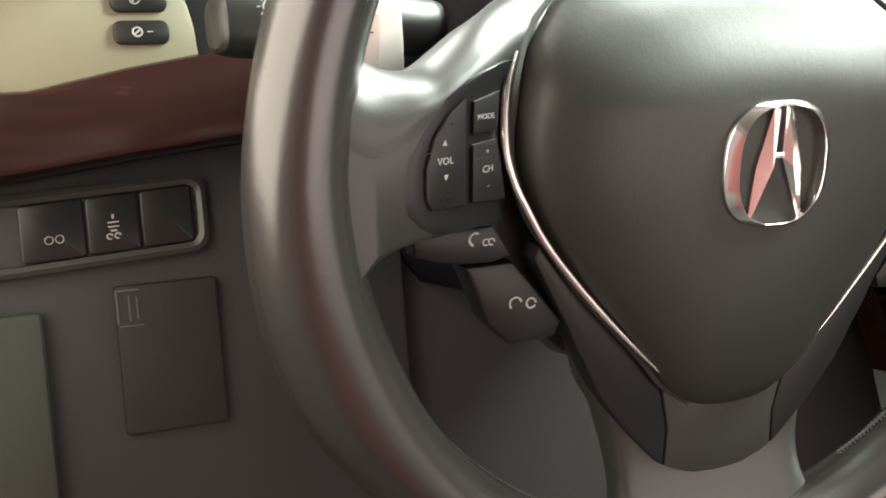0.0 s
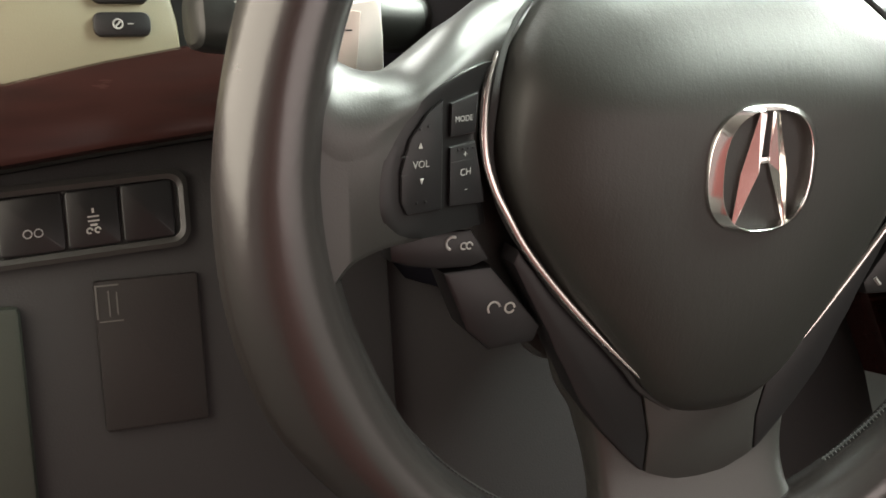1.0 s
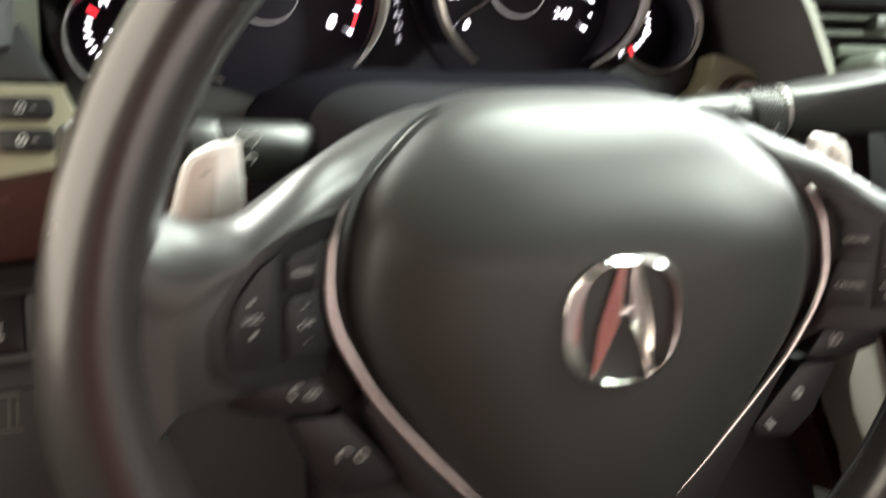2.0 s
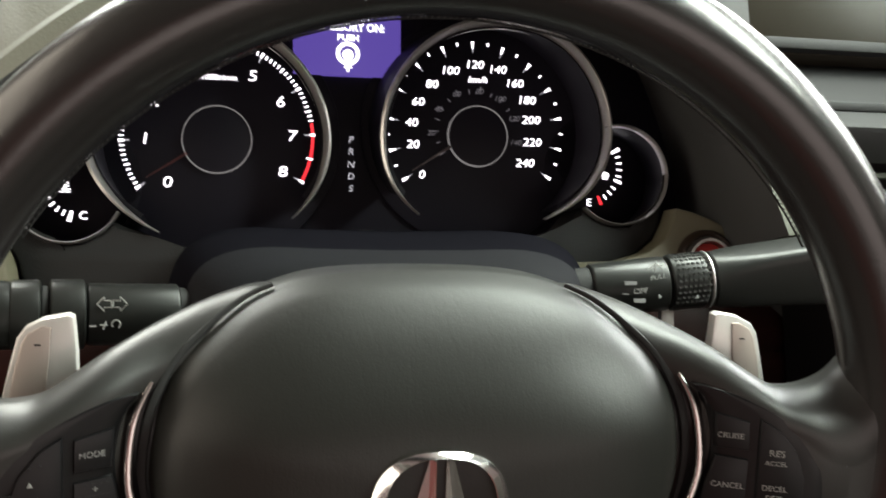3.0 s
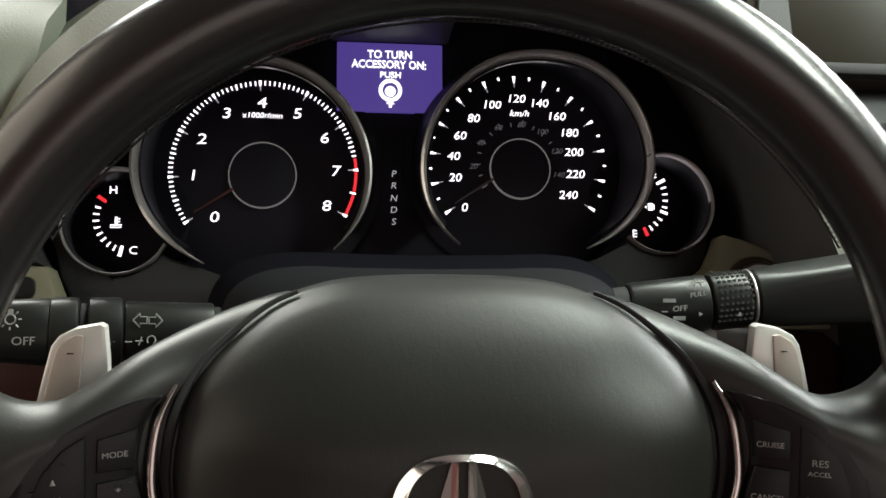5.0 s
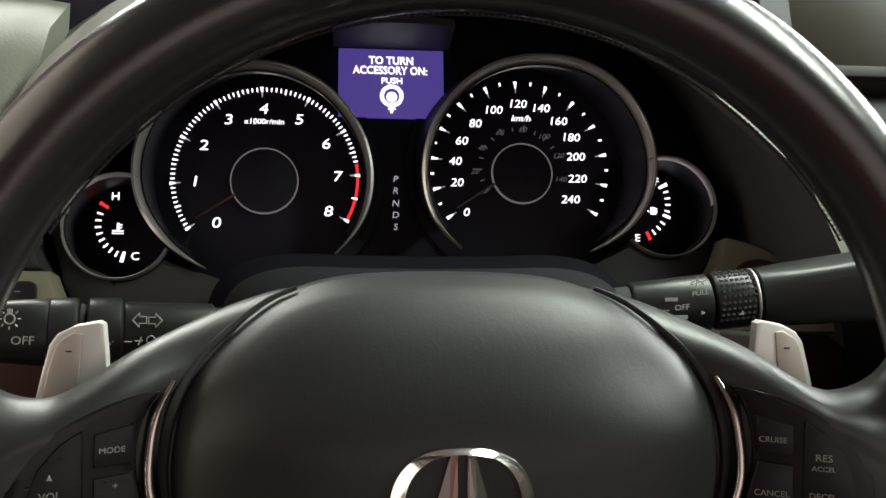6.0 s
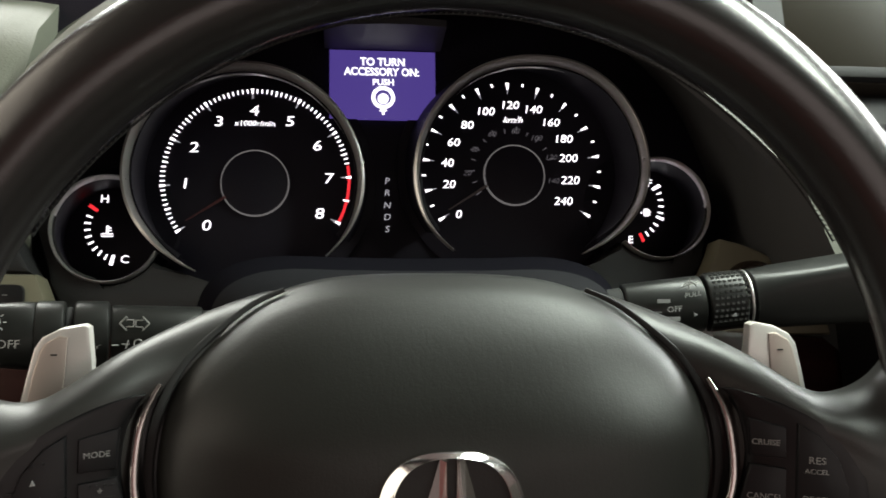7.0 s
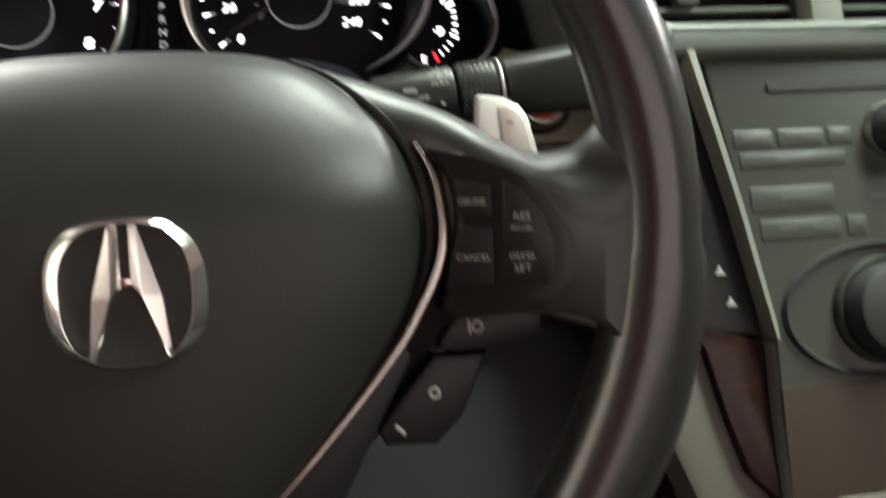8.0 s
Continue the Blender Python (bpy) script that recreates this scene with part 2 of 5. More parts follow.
def words(name, text, height, x, y, z, mat, parent, wide=1.0, shear=0.0, turn=0.0, bold=0.0, label=""):
    """Printed or lit characters, as flat raised shapes facing the driver."""
    curve = bpy.data.curves.new(name, "FONT")
    curve.body, curve.size, curve.align_x, curve.align_y = text, height / 0.7, "CENTER", "CENTER"
    curve.shear, curve.extrude, curve.resolution_u, curve.offset = shear, 0.00005, 3, bold
    tmp = bpy.data.objects.new(name, curve)
    me = bpy.data.meshes.new_from_object(tmp)
    bpy.data.objects.remove(tmp)
    bpy.data.curves.remove(curve)
    spin = Matrix.Rotation(radians(turn), 4, "Y")
    me.transform(Matrix.Translation((x, y, z)) @ spin @ Matrix.Rotation(radians(90), 4, "X") @ Matrix.Diagonal((wide, 1, 1, 1)))
    bm = bmesh.new()
    bm.from_mesh(me)
    bmesh.ops.remove_doubles(bm, verts=bm.verts, dist=0.000004)
    bm.to_mesh(me)
    bm.free()
    me.materials.clear()
    me.materials.append(mat)
    ob = new(name, me)
    ob.parent = parent
    return tagged(ob, label)


def dash_mark(cx, cz, angle, r0, r1, w0, w1, y):
    """A radial mark on a dial, w0 wide at r0 and w1 wide at r1."""
    q = radians(angle)
    d, s = Vector((math.cos(q), math.sin(q))), Vector((-math.sin(q), math.cos(q)))
    c = Vector((cx, cz))
    pts = [c + d * r0 - s * w0 / 2, c + d * r1 - s * w1 / 2, c + d * r1 + s * w1 / 2, c + d * r0 + s * w0 / 2]
    return plate([(p.x, p.y) for p in pts], y, y + 0.0002, 0.00005)


def merge(bms):
    """Several small pieces of one part in one mesh."""
    out = bmesh.new()
    for bm in bms:
        me = bpy.data.meshes.new("piece")
        bm.to_mesh(me)
        bm.free()
        out.from_mesh(me)
        bpy.data.meshes.remove(me)
    return out


def offset(pts, d):
    n, out = len(pts), []
    for i in range(n):
        e = (pts[(i + 1) % n] - pts[i - 1]).normalized()
        out.append(pts[i] + Vector((-e.y, e.x)) * d)
    return out


def pillow(outline, loops, steps=5):
    """A plate with softly rounded edges: loops are (inset, y) from the back to the front; the outline runs anticlockwise."""
    pts = [p.to_2d() for p in smooth_line([Vector((x, z, 0)) for x, z in outline], True, steps)]
    if sum(pts[i - 1].x * pts[i].y - pts[i].x * pts[i - 1].y for i in range(len(pts))) < 0:
        pts.reverse()
    return loft([[(p.x, y, p.y) for p in offset(pts, d)] for d, y in loops])


# ---- steering wheel ----
wheel = thing("steering_wheel", "black leather three-spoke steering wheel with satin grey paddles", "steering wheel", WHEEL)
RIM, GRIP = 0.167, 0.0150


def rim_drift(q):
    """The upper rim sits a little towards the passenger side of the hub."""
    return 0.003 * max(0.0, math.sin(q)) ** 0.7


def rim_skin():
    sections = []
    for k in range(160):
        q = 2 * math.pi * k / 160
        a = math.degrees(q)
        bulge = 0.0
        for mid, side in ((203, 1), (337, -1)):
            d = (a - mid) * side
            bulge += math.exp(-(d / (11 if d > 0 else 24)) ** 2)
        loop = []
        for j in range(24):
            w = 2 * math.pi * j / 24
            r = GRIP * (1.0 + 0.12 * bulge)
            out = math.cos(w)
            reach = RIM + r * out + 0.0035 * bulge * max(out, 0)
            loop.append((reach * math.cos(q) + rim_drift(q), GRIP * 1.12 * math.sin(w), reach * math.sin(q)))
        sections.append(loop)
    return loft(sections, closed=True)


part("rim", rim_skin(), LEATHER, wheel, "black leather-wrapped rim with stitched seam")


def stitches():
    """Small slanted stitches across the inner seam, none where the spokes meet the rim."""
    out = []
    r = RIM - GRIP - 0.0001
    for k in range(480):
        d = k * 0.75
        if 148 < d < 195 or 345 < d or d < 32 or 245 < d < 295:
            continue
        a = radians(d)
        for side in (-1, 1):
            b = a + 0.0028 * side
            p0 = (r * math.cos(a) + rim_drift(a), 0.0062, r * math.sin(a))
            p1 = ((r + 0.0003) * math.cos(b) + rim_drift(a), 0.0062 + 0.0014 * side, (r + 0.0003) * math.sin(b))
            out.append(tube([p0, p1], 0.00021, 4))
    return merge(out)


def rim_seam():
    """The dark closed seam of the leather, under the stitches."""
    out = []
    r = RIM - GRIP - 0.0001
    for a0, a1 in ((32, 148), (195, 245), (295, 345)):
        out.append(tube([(r * math.cos(radians(a)) + rim_drift(radians(a)), 0.0062, r * math.sin(radians(a))) for a in range(a0, a1 + 1, 2)], 0.0004, 6, up=(0.02, 1, 0.01)))
    return merge(out)


part("rim_seam", rim_seam(), BLACK, wheel, "dark closed seam inside the rim")
tagged(part("stitching", stitches(), THREAD, wheel, "grey cross-stitched thread on the inner seam"), kind="stuff")

PAD_HALF = [(0, 0.0668), (0.02, 0.0665), (0.038, 0.065), (0.052, 0.0615), (0.0625, 0.0566), (0.0745, 0.047), (0.0825, 0.0383), (0.0873, 0.0293),
            (0.09, 0.0198), (0.0917, 0.006), (0.0905, -0.006), (0.0845, -0.0215), (0.0745, -0.036), (0.063, -0.051), (0.051, -0.064),
            (0.039, -0.078), (0.0305, -0.089), (0.0175, -0.0985), (0, -0.1012)]


def both(half):
    return list(half) + [(-x, z) for x, z in reversed(half) if abs(x) > 1e-6]


def airbag_cover():
    line = [(p.x, p.y) for p in smooth_line([Vector((x, z, 0)) for x, z in both(PAD_HALF)], True, 3)]
    sections = []
    for s in (1.0, 1.0, 0.992, 0.975, 0.95, 0.92, 0.87, 0.8, 0.72, 0.62, 0.5, 0.36, 0.2, 0.06):
        fall = 0.018 * s ** 4.2 + 0.006 * max(0.0, s - 0.94) / 0.06
        wall = -0.0125 + (0.012 if not sections else 0.0)
        sections.append([(x * s, wall + fall * (1 - 0.45 * min(1.0, max(0.0, -z / 0.07))) + 0.026 * max(0.0, (z * s - 0.016) / 0.052) ** 1.5, -0.004 + (z + 0.004) * s)
                         for x, z in line])
    return loft(sections)


part("airbag_cover", airbag_cover(), COVER, wheel, "domed charcoal soft-touch airbag cover")

part("pressed_mark", merge([plate(rounded(0.0672, 0.0083, 0.0705, 0.0101, 0.0008), -0.0049, -0.0035, 0.0002), plate(rounded(0.0709, 0.0088, 0.0722, 0.0103, 0.0006), -0.0046, -0.0033, 0.0002)]), BLACK, wheel, "small dark pressed mark on the cover")

# hub and spokes
def between(table, u):
    """A smooth value from a table of (place, value)."""
    if u <= table[0][0]:
        return table[0][1]
    if u >= table[-1][0]:
        return table[-1][1]
    i = max(k for k in range(len(table) - 1) if table[k][0] <= u)
    slope_at = lambda k: ((table[min(k + 1, len(table) - 1)][1] - table[max(k - 1, 0)][1])
                          / (table[min(k + 1, len(table) - 1)][0] - table[max(k - 1, 0)][0]))
    (u0, v0), (u1, v1) = table[i], table[i + 1]
    h, w = u1 - u0, (u - u0) / (u1 - u0)
    return ((1 + 2 * w) * (1 - w) ** 2 * v0 + w * (1 - w) ** 2 * h * slope_at(i)
            + w * w * (3 - 2 * w) * v1 + w * w * (w - 1) * h * slope_at(i + 1))


def dish(x):
    """How far the button fields stand out: deeper near the cover, proud towards the rim."""
    x = abs(x)
    return 0.0009 - 0.43 * (x - 0.106) if x < 0.121 else -0.00555 - 0.28 * (x - 0.121)


SPOKE_TOP = [(0.03, 0.054), (0.042, 0.059), (0.0555, 0.061), (0.0675, 0.0582), (0.083, 0.0524), (0.1035, 0.0428), (0.1184, 0.0334), (0.125, 0.0298), (0.132, 0.0288), (0.139, 0.0298), (0.146, 0.0335), (0.151, 0.039), (0.157, 0.05)]
SPOKE_LOW = [(0.03, -0.088), (0.06, -0.083), (0.075, -0.068), (0.088, -0.05), (0.095, -0.035), (0.1, -0.025), (0.11, -0.0225), (0.125, -0.0228), (0.137, -0.0238), (0.147, -0.0285), (0.157, -0.042)]
SPOKE_FRONT = [(0.03, 0.0145), (0.088, 0.0135), (0.0945, 0.0115), (0.1, 0.0055), (0.106, 0.0018), (0.121, -0.0048), (0.139, -0.0095), (0.157, -0.0105)]
SPOKE_SHELF = [(0.03, 0.031), (0.045, 0.0265), (0.057, 0.0235), (0.07, 0.0212), (0.085, 0.015), (0.0925, 0.0105), (0.1, 0.005), (0.106, 0.0014), (0.115, -0.003), (0.121, -0.0055), (0.13, -0.0085), (0.139, -0.0105), (0.157, -0.0115)]
SHELF_FALL = [(0.03, 0.012), (0.07, 0.0145), (0.0975, 0.0145), (0.109, 0.0125), (0.121, 0.0105), (0.131, 0.0115), (0.139, 0.017), (0.157, 0.03)]
ROLL = [(-0.0035, 0.0006), (-0.0015, 0.0003), (0.001, 0.0004), (0.0035, 0.0012), (0.006, 0.003), (0.0084, 0.0058), (0.0104, 0.0092), (0.0118, 0.0128), (0.0126, 0.0158), (0.0128, 0.0185)]
SPOKE_BACK = [(0.03, 0.032), (0.1, 0.03), (0.13, 0.022), (0.157, 0.011)]


def box_loop(along, lo, hi, front, back, power=3.4, count=28):
    out = []
    for k in range(count):
        q = 2 * math.pi * k / count
        c, d = math.cos(q), math.sin(q)
        c, d = math.copysign(abs(c) ** (2 / power), c), math.copysign(abs(d) ** (2 / power), d)
        out.append(((lo + hi) / 2 + (hi - lo) / 2 * c, (front + back) / 2 + (back - front) / 2 * d))
    return out


def side_spoke():
    """A shelf along the top that slopes back, over an upright face."""
    sections = []
    for k in range(64):
        x = 0.03 + 0.127 * k / 63
        lo, hi, f = between(SPOKE_LOW, x), between(SPOKE_TOP, x), between(SPOKE_FRONT, x)
        g = between(SPOKE_SHELF, x)
        back = max(between(SPOKE_BACK, x), g + 0.023)
        d = between(SHELF_FALL, x)
        f = max(f, g + 0.0035) if x < 0.097 else g + 0.0006
        fold = hi - d
        loop = [(lo + 0.02, back), (lo + 0.01, f + 0.016), (lo, f + 0.005), (lo + 0.0008, f + 0.0015), (lo + 0.003, f), (fold - 0.006, f)]
        loop += [(fold + u * d / 0.0128, g + v) for u, v in ROLL] + [(hi - 0.002, back)]
        sections.append([(x, y, z) for z, y in loop])
    return loft(sections)


LOWER_HALF = [(0.07, 0.064), (0.08, 0.06), (0.091, 0.0565), (0.105, 0.0485), (0.13, 0.0438), (0.146, 0.046), (0.156, 0.053), (0.162, 0.064)]
LOWER_FRONT = [(0.07, 0.0095), (0.1, 0.0085), (0.125, 0.0065), (0.145, 0.0), (0.162, -0.008)]


def lower_spoke():
    sections = []
    for k in range(36):
        z = 0.07 + 0.092 * k / 35
        w = between(LOWER_HALF, z)
        sections.append([(x, y, -z) for x, y in box_loop(z, -w, w, between(LOWER_FRONT, z), 0.03 - 0.018 * max(0, (z - 0.11) / 0.052), 5.0)])
    return loft(sections)


part("spoke", side_spoke(), SPOKE, wheel, "satin black side spoke")
part("spoke", mirror(side_spoke()), SPOKE, wheel, "satin black side spoke")
part("lower_spoke", lower_spoke(), SPOKE, wheel, "satin black lower spoke")

# chrome strips beside the cover
STRIP = [(0.0898, 0.0145, 0.0338), (0.0942, 0.011, 0.0245), (0.0962, 0.0088, 0.0135), (0.0962, 0.0068, 0.0015), (0.0934, 0.0058, -0.0085), (0.0889, 0.0052, -0.0175),
         (0.0815, 0.005, -0.03), (0.07, 0.005, -0.0445), (0.057, 0.0045, -0.0592), (0.045, 0.0035, -0.072), (0.031, 0.003, -0.086)]
def ribbon(side):
    """A narrow rounded strip, tapered at its ends."""
    line = smooth_line([(x * side, y - 0.003, z) for x, y, z in STRIP], steps=6)
    sections = []
    for i, p in enumerate(line):
        e = (line[min(i + 1, len(line) - 1)] - line[max(i - 1, 0)]).normalized()
        out = e.cross(Vector((0, 1, 0))).normalized()
        if out.x * side < 0:
            out = -out
        u = i / (len(line) - 1)
        w = 0.35 + 0.65 * min(1.0, math.sin(math.pi * min(1.0, 0.06 + u * 0.97)) * 1.8)
        sections.append([p + out * (0.0015 * w * (0.3 + math.cos(radians(a)))) + Vector((0, 0.0013 * w * (0.3 - math.sin(radians(a))), 0)) for a in range(-30, 330, 30)])
    return loft(sections)


for side in (-1, 1):
    part("chrome_strip", ribbon(side), CHROME, wheel, "thin chrome strip beside the cover")

# gloss black band between the cover and the strip
def surround_band(side):
    cover = [(z, x) for x, z in reversed(PAD_HALF[5:17])]
    strip = [(z, x) for x, _, z in reversed(STRIP)]
    depth = [(z, y) for _, y, z in reversed(STRIP)]
    sections = []
    for k in range(41):
        z = -0.0855 + 0.1195 * k / 40
        a, b, y = between(cover, z), between(strip, z), between(depth, z)
        near = 0.0098 - 0.007 * min(1.0, max(0.0, -z / 0.07)) + 0.026 * max(0.0, (z - 0.016) / 0.052) ** 1.5
        far = min(y - 0.0005, near)
        b = max(b - 0.0004, a + 0.001)
        row = [(a - 0.004, near + 0.001), (a + 0.0005, near), (a + (b - a) * 0.5, (near + far) / 2 + 0.0006), (b, far), (b, far + 0.004), (a - 0.004, near + 0.005)]
        sections.append([(x * side, v, z) for x, v in row])
    return loft(sections)


for side in (-1, 1):
    part("gloss_band", surround_band(side), GLOSS, wheel, "gloss black band beside the cover")

# the shade in the groove round the cover, put in as a black tube
for side in (-1, 1):
    line = [p.to_2d() for p in smooth_line([Vector((x * side, z, 0)) for x, z in PAD_HALF[3:-1]], steps=4)]
    wide = lambda u: 0.0008 + 0.001 * min(1.0, u / 0.36) * min(1.0, 0.1 + 4 * (1 - u))
    groove = []
    for i, p in enumerate(line):
        e = (line[min(i + 1, len(line) - 1)] - line[max(i - 1, 0)]).normalized()
        out = Vector((-e.y, e.x)) * side
        q = p + out * wide(i / (len(line) - 1)) * 0.9
        groove.append((q.x, 0.009 - 0.006 * min(1.0, max(0.0, -q.y / 0.07)) + 0.026 * max(0.0, (q.y - 0.016) / 0.052) ** 1.5, q.y))
    part("groove_shade", tube(groove, wide, 8, 0.6), BLACK, wheel, "black tube for the shade in the groove round the cover")

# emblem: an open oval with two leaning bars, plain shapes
badge_parts = Vector((0, -0.0135, -0.0055))


def oval(a, b, power=2.6, steps=64):
    out = []
    for k in range(steps):
        q = 2 * math.pi * k / steps
        c, s = math.cos(q), math.sin(q)
        out.append((a * math.copysign(abs(c) ** (2 / power), c), b * math.copysign(abs(s) ** (2 / power), s)))
    return out


def badge_ring():
    loops = []
    # a broad face falling outwards from a narrow crest along the inner edge
    for u, y in ((0.0, 0.0025), (0.0, -0.0002), (0.05, -0.0005), (0.84, -0.0027), (0.9, -0.0029), (0.96, -0.0028), (1.0, -0.0023), (1.0, 0.0025)):
        loops.append([(x * (1 - 0.2 * u), y + badge_parts.y, z * (1 - 0.075 * u) + badge_parts.z) for x, z in oval(0.0228, 0.0223, steps=120)])
    return loft(loops, closed=True)


emblem = part("emblem", badge_ring(), EMBLEM, wheel, "chrome oval badge on the cover")
for side in (-1, 1):
    pts = [(0.0011 * side, 0.0203), (0.0036 * side, 0.0203), (0.0097 * side, -0.001), (0.0116 * side, -0.0190), (0.0103 * side, -0.0196), (0.0011 * side, 0.0025)]
    bm = bmesh.new()
    low = [bm.verts.new((x, badge_parts.y + 0.002, z + badge_parts.z)) for x, z in pts]
    high = [bm.verts.new((x * 0.98 + 0.0003 * side, badge_parts.y - 0.0004, z * 0.99 + badge_parts.z)) for x, z in pts]
    ridge = [bm.verts.new((x, badge_parts.y - drop, z + badge_parts.z)) for x, z, drop in ((0.0019 * side, 0.0192, 0.0013), (0.0044 * side, -0.0005, 0.003), (0.0106 * side, -0.0182, 0.0009))]
    for i in range(6):
        j = (i + 1) % 6
        bm.faces.new((low[i], low[j], high[j], high[i]))
    for face in ((high[0], high[1], ridge[0]), (high[1], high[2], ridge[1], ridge[0]), (high[2], high[3], ridge[2], ridge[1]), (high[3], high[4], ridge[2]),
                 (high[4], high[5], ridge[1], ridge[2]), (high[5], high[0], ridge[0], ridge[1])):
        bm.faces.new(face)
    part("emblem_bar", bm, EMBLEM, emblem, smooth=False)

part("emblem_link", box(-0.0018, badge_parts.y - 0.0008, badge_parts.z + 0.0022, 0.0018, badge_parts.y + 0.002, badge_parts.z + 0.0046, 0.0004), EMBLEM, emblem)

# button fields on the spokes
FIELD = [(0.0312, 0.0957, 0.0966), (0.0298, 0.0966, 0.1035), (0.0275, 0.0985, 0.111), (0.0225, 0.1008, 0.1215), (0.0165, 0.1022, 0.129), (0.0105, 0.1028, 0.1345), (0.003, 0.1022, 0.1378),
         (-0.006, 0.1004, 0.1388), (-0.013, 0.0987, 0.138), (-0.0185, 0.0972, 0.134), (-0.021, 0.0967, 0.124)]


def field_skin():
    line = smooth_line([Vector(row) for row in FIELD], steps=4)
    sections = []
    for p in line:
        z, a, b = p
        a -= 0.002
        xs = [a + (b - a) * u for u in (0, 0.03, 0.1, 0.25, 0.45, 0.65, 0.85, 0.95, 1.0)]
        front = [(x, dish(x) + (0.0016 if i in (0, 8) else 0.0003 if i in (1, 7) else 0.0), z) for i, x in enumerate(xs)]
        sections.append(front + [(b, dish(b) + 0.012, z), (a, dish(a) + 0.012, z)])
    return loft(sections)


def warped(bm, side=1):
    for v in bm.verts:
        v.co.y += dish(v.co.x)
    return bm


def warped_words(*args, **more):
    ob = words(*args, **more)
    for v in ob.data.vertices:
        v.co.y += dish(v.co.x)
    return ob


B_INNER = [(0.1005, 0.0222), (0.1115, 0.0197), (0.1118, 0.0095), (0.1015, 0.0098)]
B_LOWER = [(0.1014, 0.007), (0.1118, 0.0062), (0.1118, -0.0122), (0.0968, -0.0135), (0.0988, -0.004)]
B_OUTER = [(0.1148, 0.0212), (0.121, 0.0175), (0.1268, 0.0105), (0.13, 0.001), (0.13, -0.0085), (0.128, -0.0125), (0.1148, -0.0125)]


def piece(outline, side, y0, y1, edge=0.0006, dome=0.0):
    return plate([(x * side, z) for x, z in outline], y0, y1, edge, dome=dome)


for side in (-1, 1):
    field = part("button_field", field_skin() if side > 0 else mirror(field_skin()), GLOSS, wheel, "gloss black button field on the spoke")
    if side < 0:
        part("mode_button", warped(piece(B_INNER, side, -0.0014, 0.004, 0.0006)), BUTTON, field)
        part("channel_button", warped(piece(B_LOWER, side, -0.0014, 0.004, 0.0006)), BUTTON, field)
        part("volume_button", warped(piece(B_OUTER, side, -0.0014, 0.004, 0.0006)), BUTTON, field)
        warped_words("legend", "MODE", 0.0018, -0.1066, -0.0017, 0.0147, INK, field, 1.0)
        warped_words("legend", "CH", 0.0023, -0.1055, -0.0017, -0.0022, INK, field, 1.0)
        warped_words("legend", "VOL", 0.0022, -0.1232, -0.0017, 0.0026, INK, field, 1.0)
        for x, z, up in ((-0.1234, 0.0083, 1), (-0.123, -0.0025, -1)):
            part("arrow_mark", warped(plate([(x - 0.0007, z - 0.0008 * up), (x + 0.0008, z - 0.0008 * up), (x, z + 0.0009 * up)], -0.0018, -0.0014, 0.00005)), INK, field)
        warped_words("legend", "+", 0.0022, -0.1058, -0.0017, 0.0035, INK, field, 1.0)
        warped_words("legend", "-", 0.0022, -0.1052, -0.0017, -0.0075, INK, field, 1.3)
        part("touch_dots", warped(merge([disc(x, z, 0.0004, -0.0019, -0.001, 8, 0.0001) for x, z in ((-0.1235, 0.0132), (-0.1205, 0.0138), (-0.1245, -0.0092), (-0.1215, -0.0092), (-0.1025, 0.0052), (-0.1045, 0.0053), (-0.1066, 0.0053), (-0.1086, 0.0052))])), BUTTON, field)
        part("button_seam", warped(merge([box(-0.1302, -0.00155, 0.0053, -0.115, -0.0011, 0.0056), box(-0.1302, -0.00155, -0.0003, -0.115, -0.0011, 0.0)])), BLACK, field)
        part("button_seam", warped(box(-0.1116, -0.00155, 0.0014, -0.1018, -0.0011, 0.0017)), BLACK, field)
    else:
        part("cruise_button", warped(piece(B_INNER, side, -0.0014, 0.004, 0.0006)), BUTTON, field)
        part("cancel_button", warped(piece(B_LOWER, side, -0.0014, 0.004, 0.0006)), BUTTON, field)
        part("resume_button", warped(piece(B_OUTER, side, -0.0014, 0.004, 0.0006)), BUTTON, field)
        warped_words("legend", "CRUISE", 0.0019, 0.1055, -0.0017, 0.0145, INK, field, 0.95)
        warped_words("legend", "CANCEL", 0.002, 0.1055, -0.0017, -0.0035, INK, field, 0.95)
        warped_words("legend", "RES", 0.0023, 0.1202, -0.0017, 0.0095, INK, field)
        warped_words("legend", "ACCEL", 0.0016, 0.1202, -0.0017, 0.0059, INK, field)
        warped_words("legend", "DECEL", 0.0019, 0.1202, -0.0017, -0.0032, INK, field)
        warped_words("legend", "SET", 0.0024, 0.1202, -0.0017, -0.007, INK, field)

# lower switches hanging under the fields
P_UP = [(0.1295, -0.0225), (0.113, -0.0222), (0.1005, -0.0225), (0.0935, -0.0335), (0.1, -0.0355), (0.1115, -0.0352), (0.1215, -0.0335), (0.1285, -0.031)]
P_LOW = [(0.1105, -0.0365), (0.0925, -0.0362), (0.083, -0.0475), (0.073, -0.06), (0.0755, -0.0655), (0.0925, -0.0665), (0.1015, -0.058)]
for side in (-1, 1):
    part("upper_switch", piece(P_UP, side, 0.0045, 0.013, 0.0018), BUTTON, wheel, "dark grey rocker switch under the spoke")
    part("lower_switch", piece(P_LOW, side, 0.0055, 0.018, 0.0018), BUTTON, wheel, "dark grey rocker switch under the spoke")


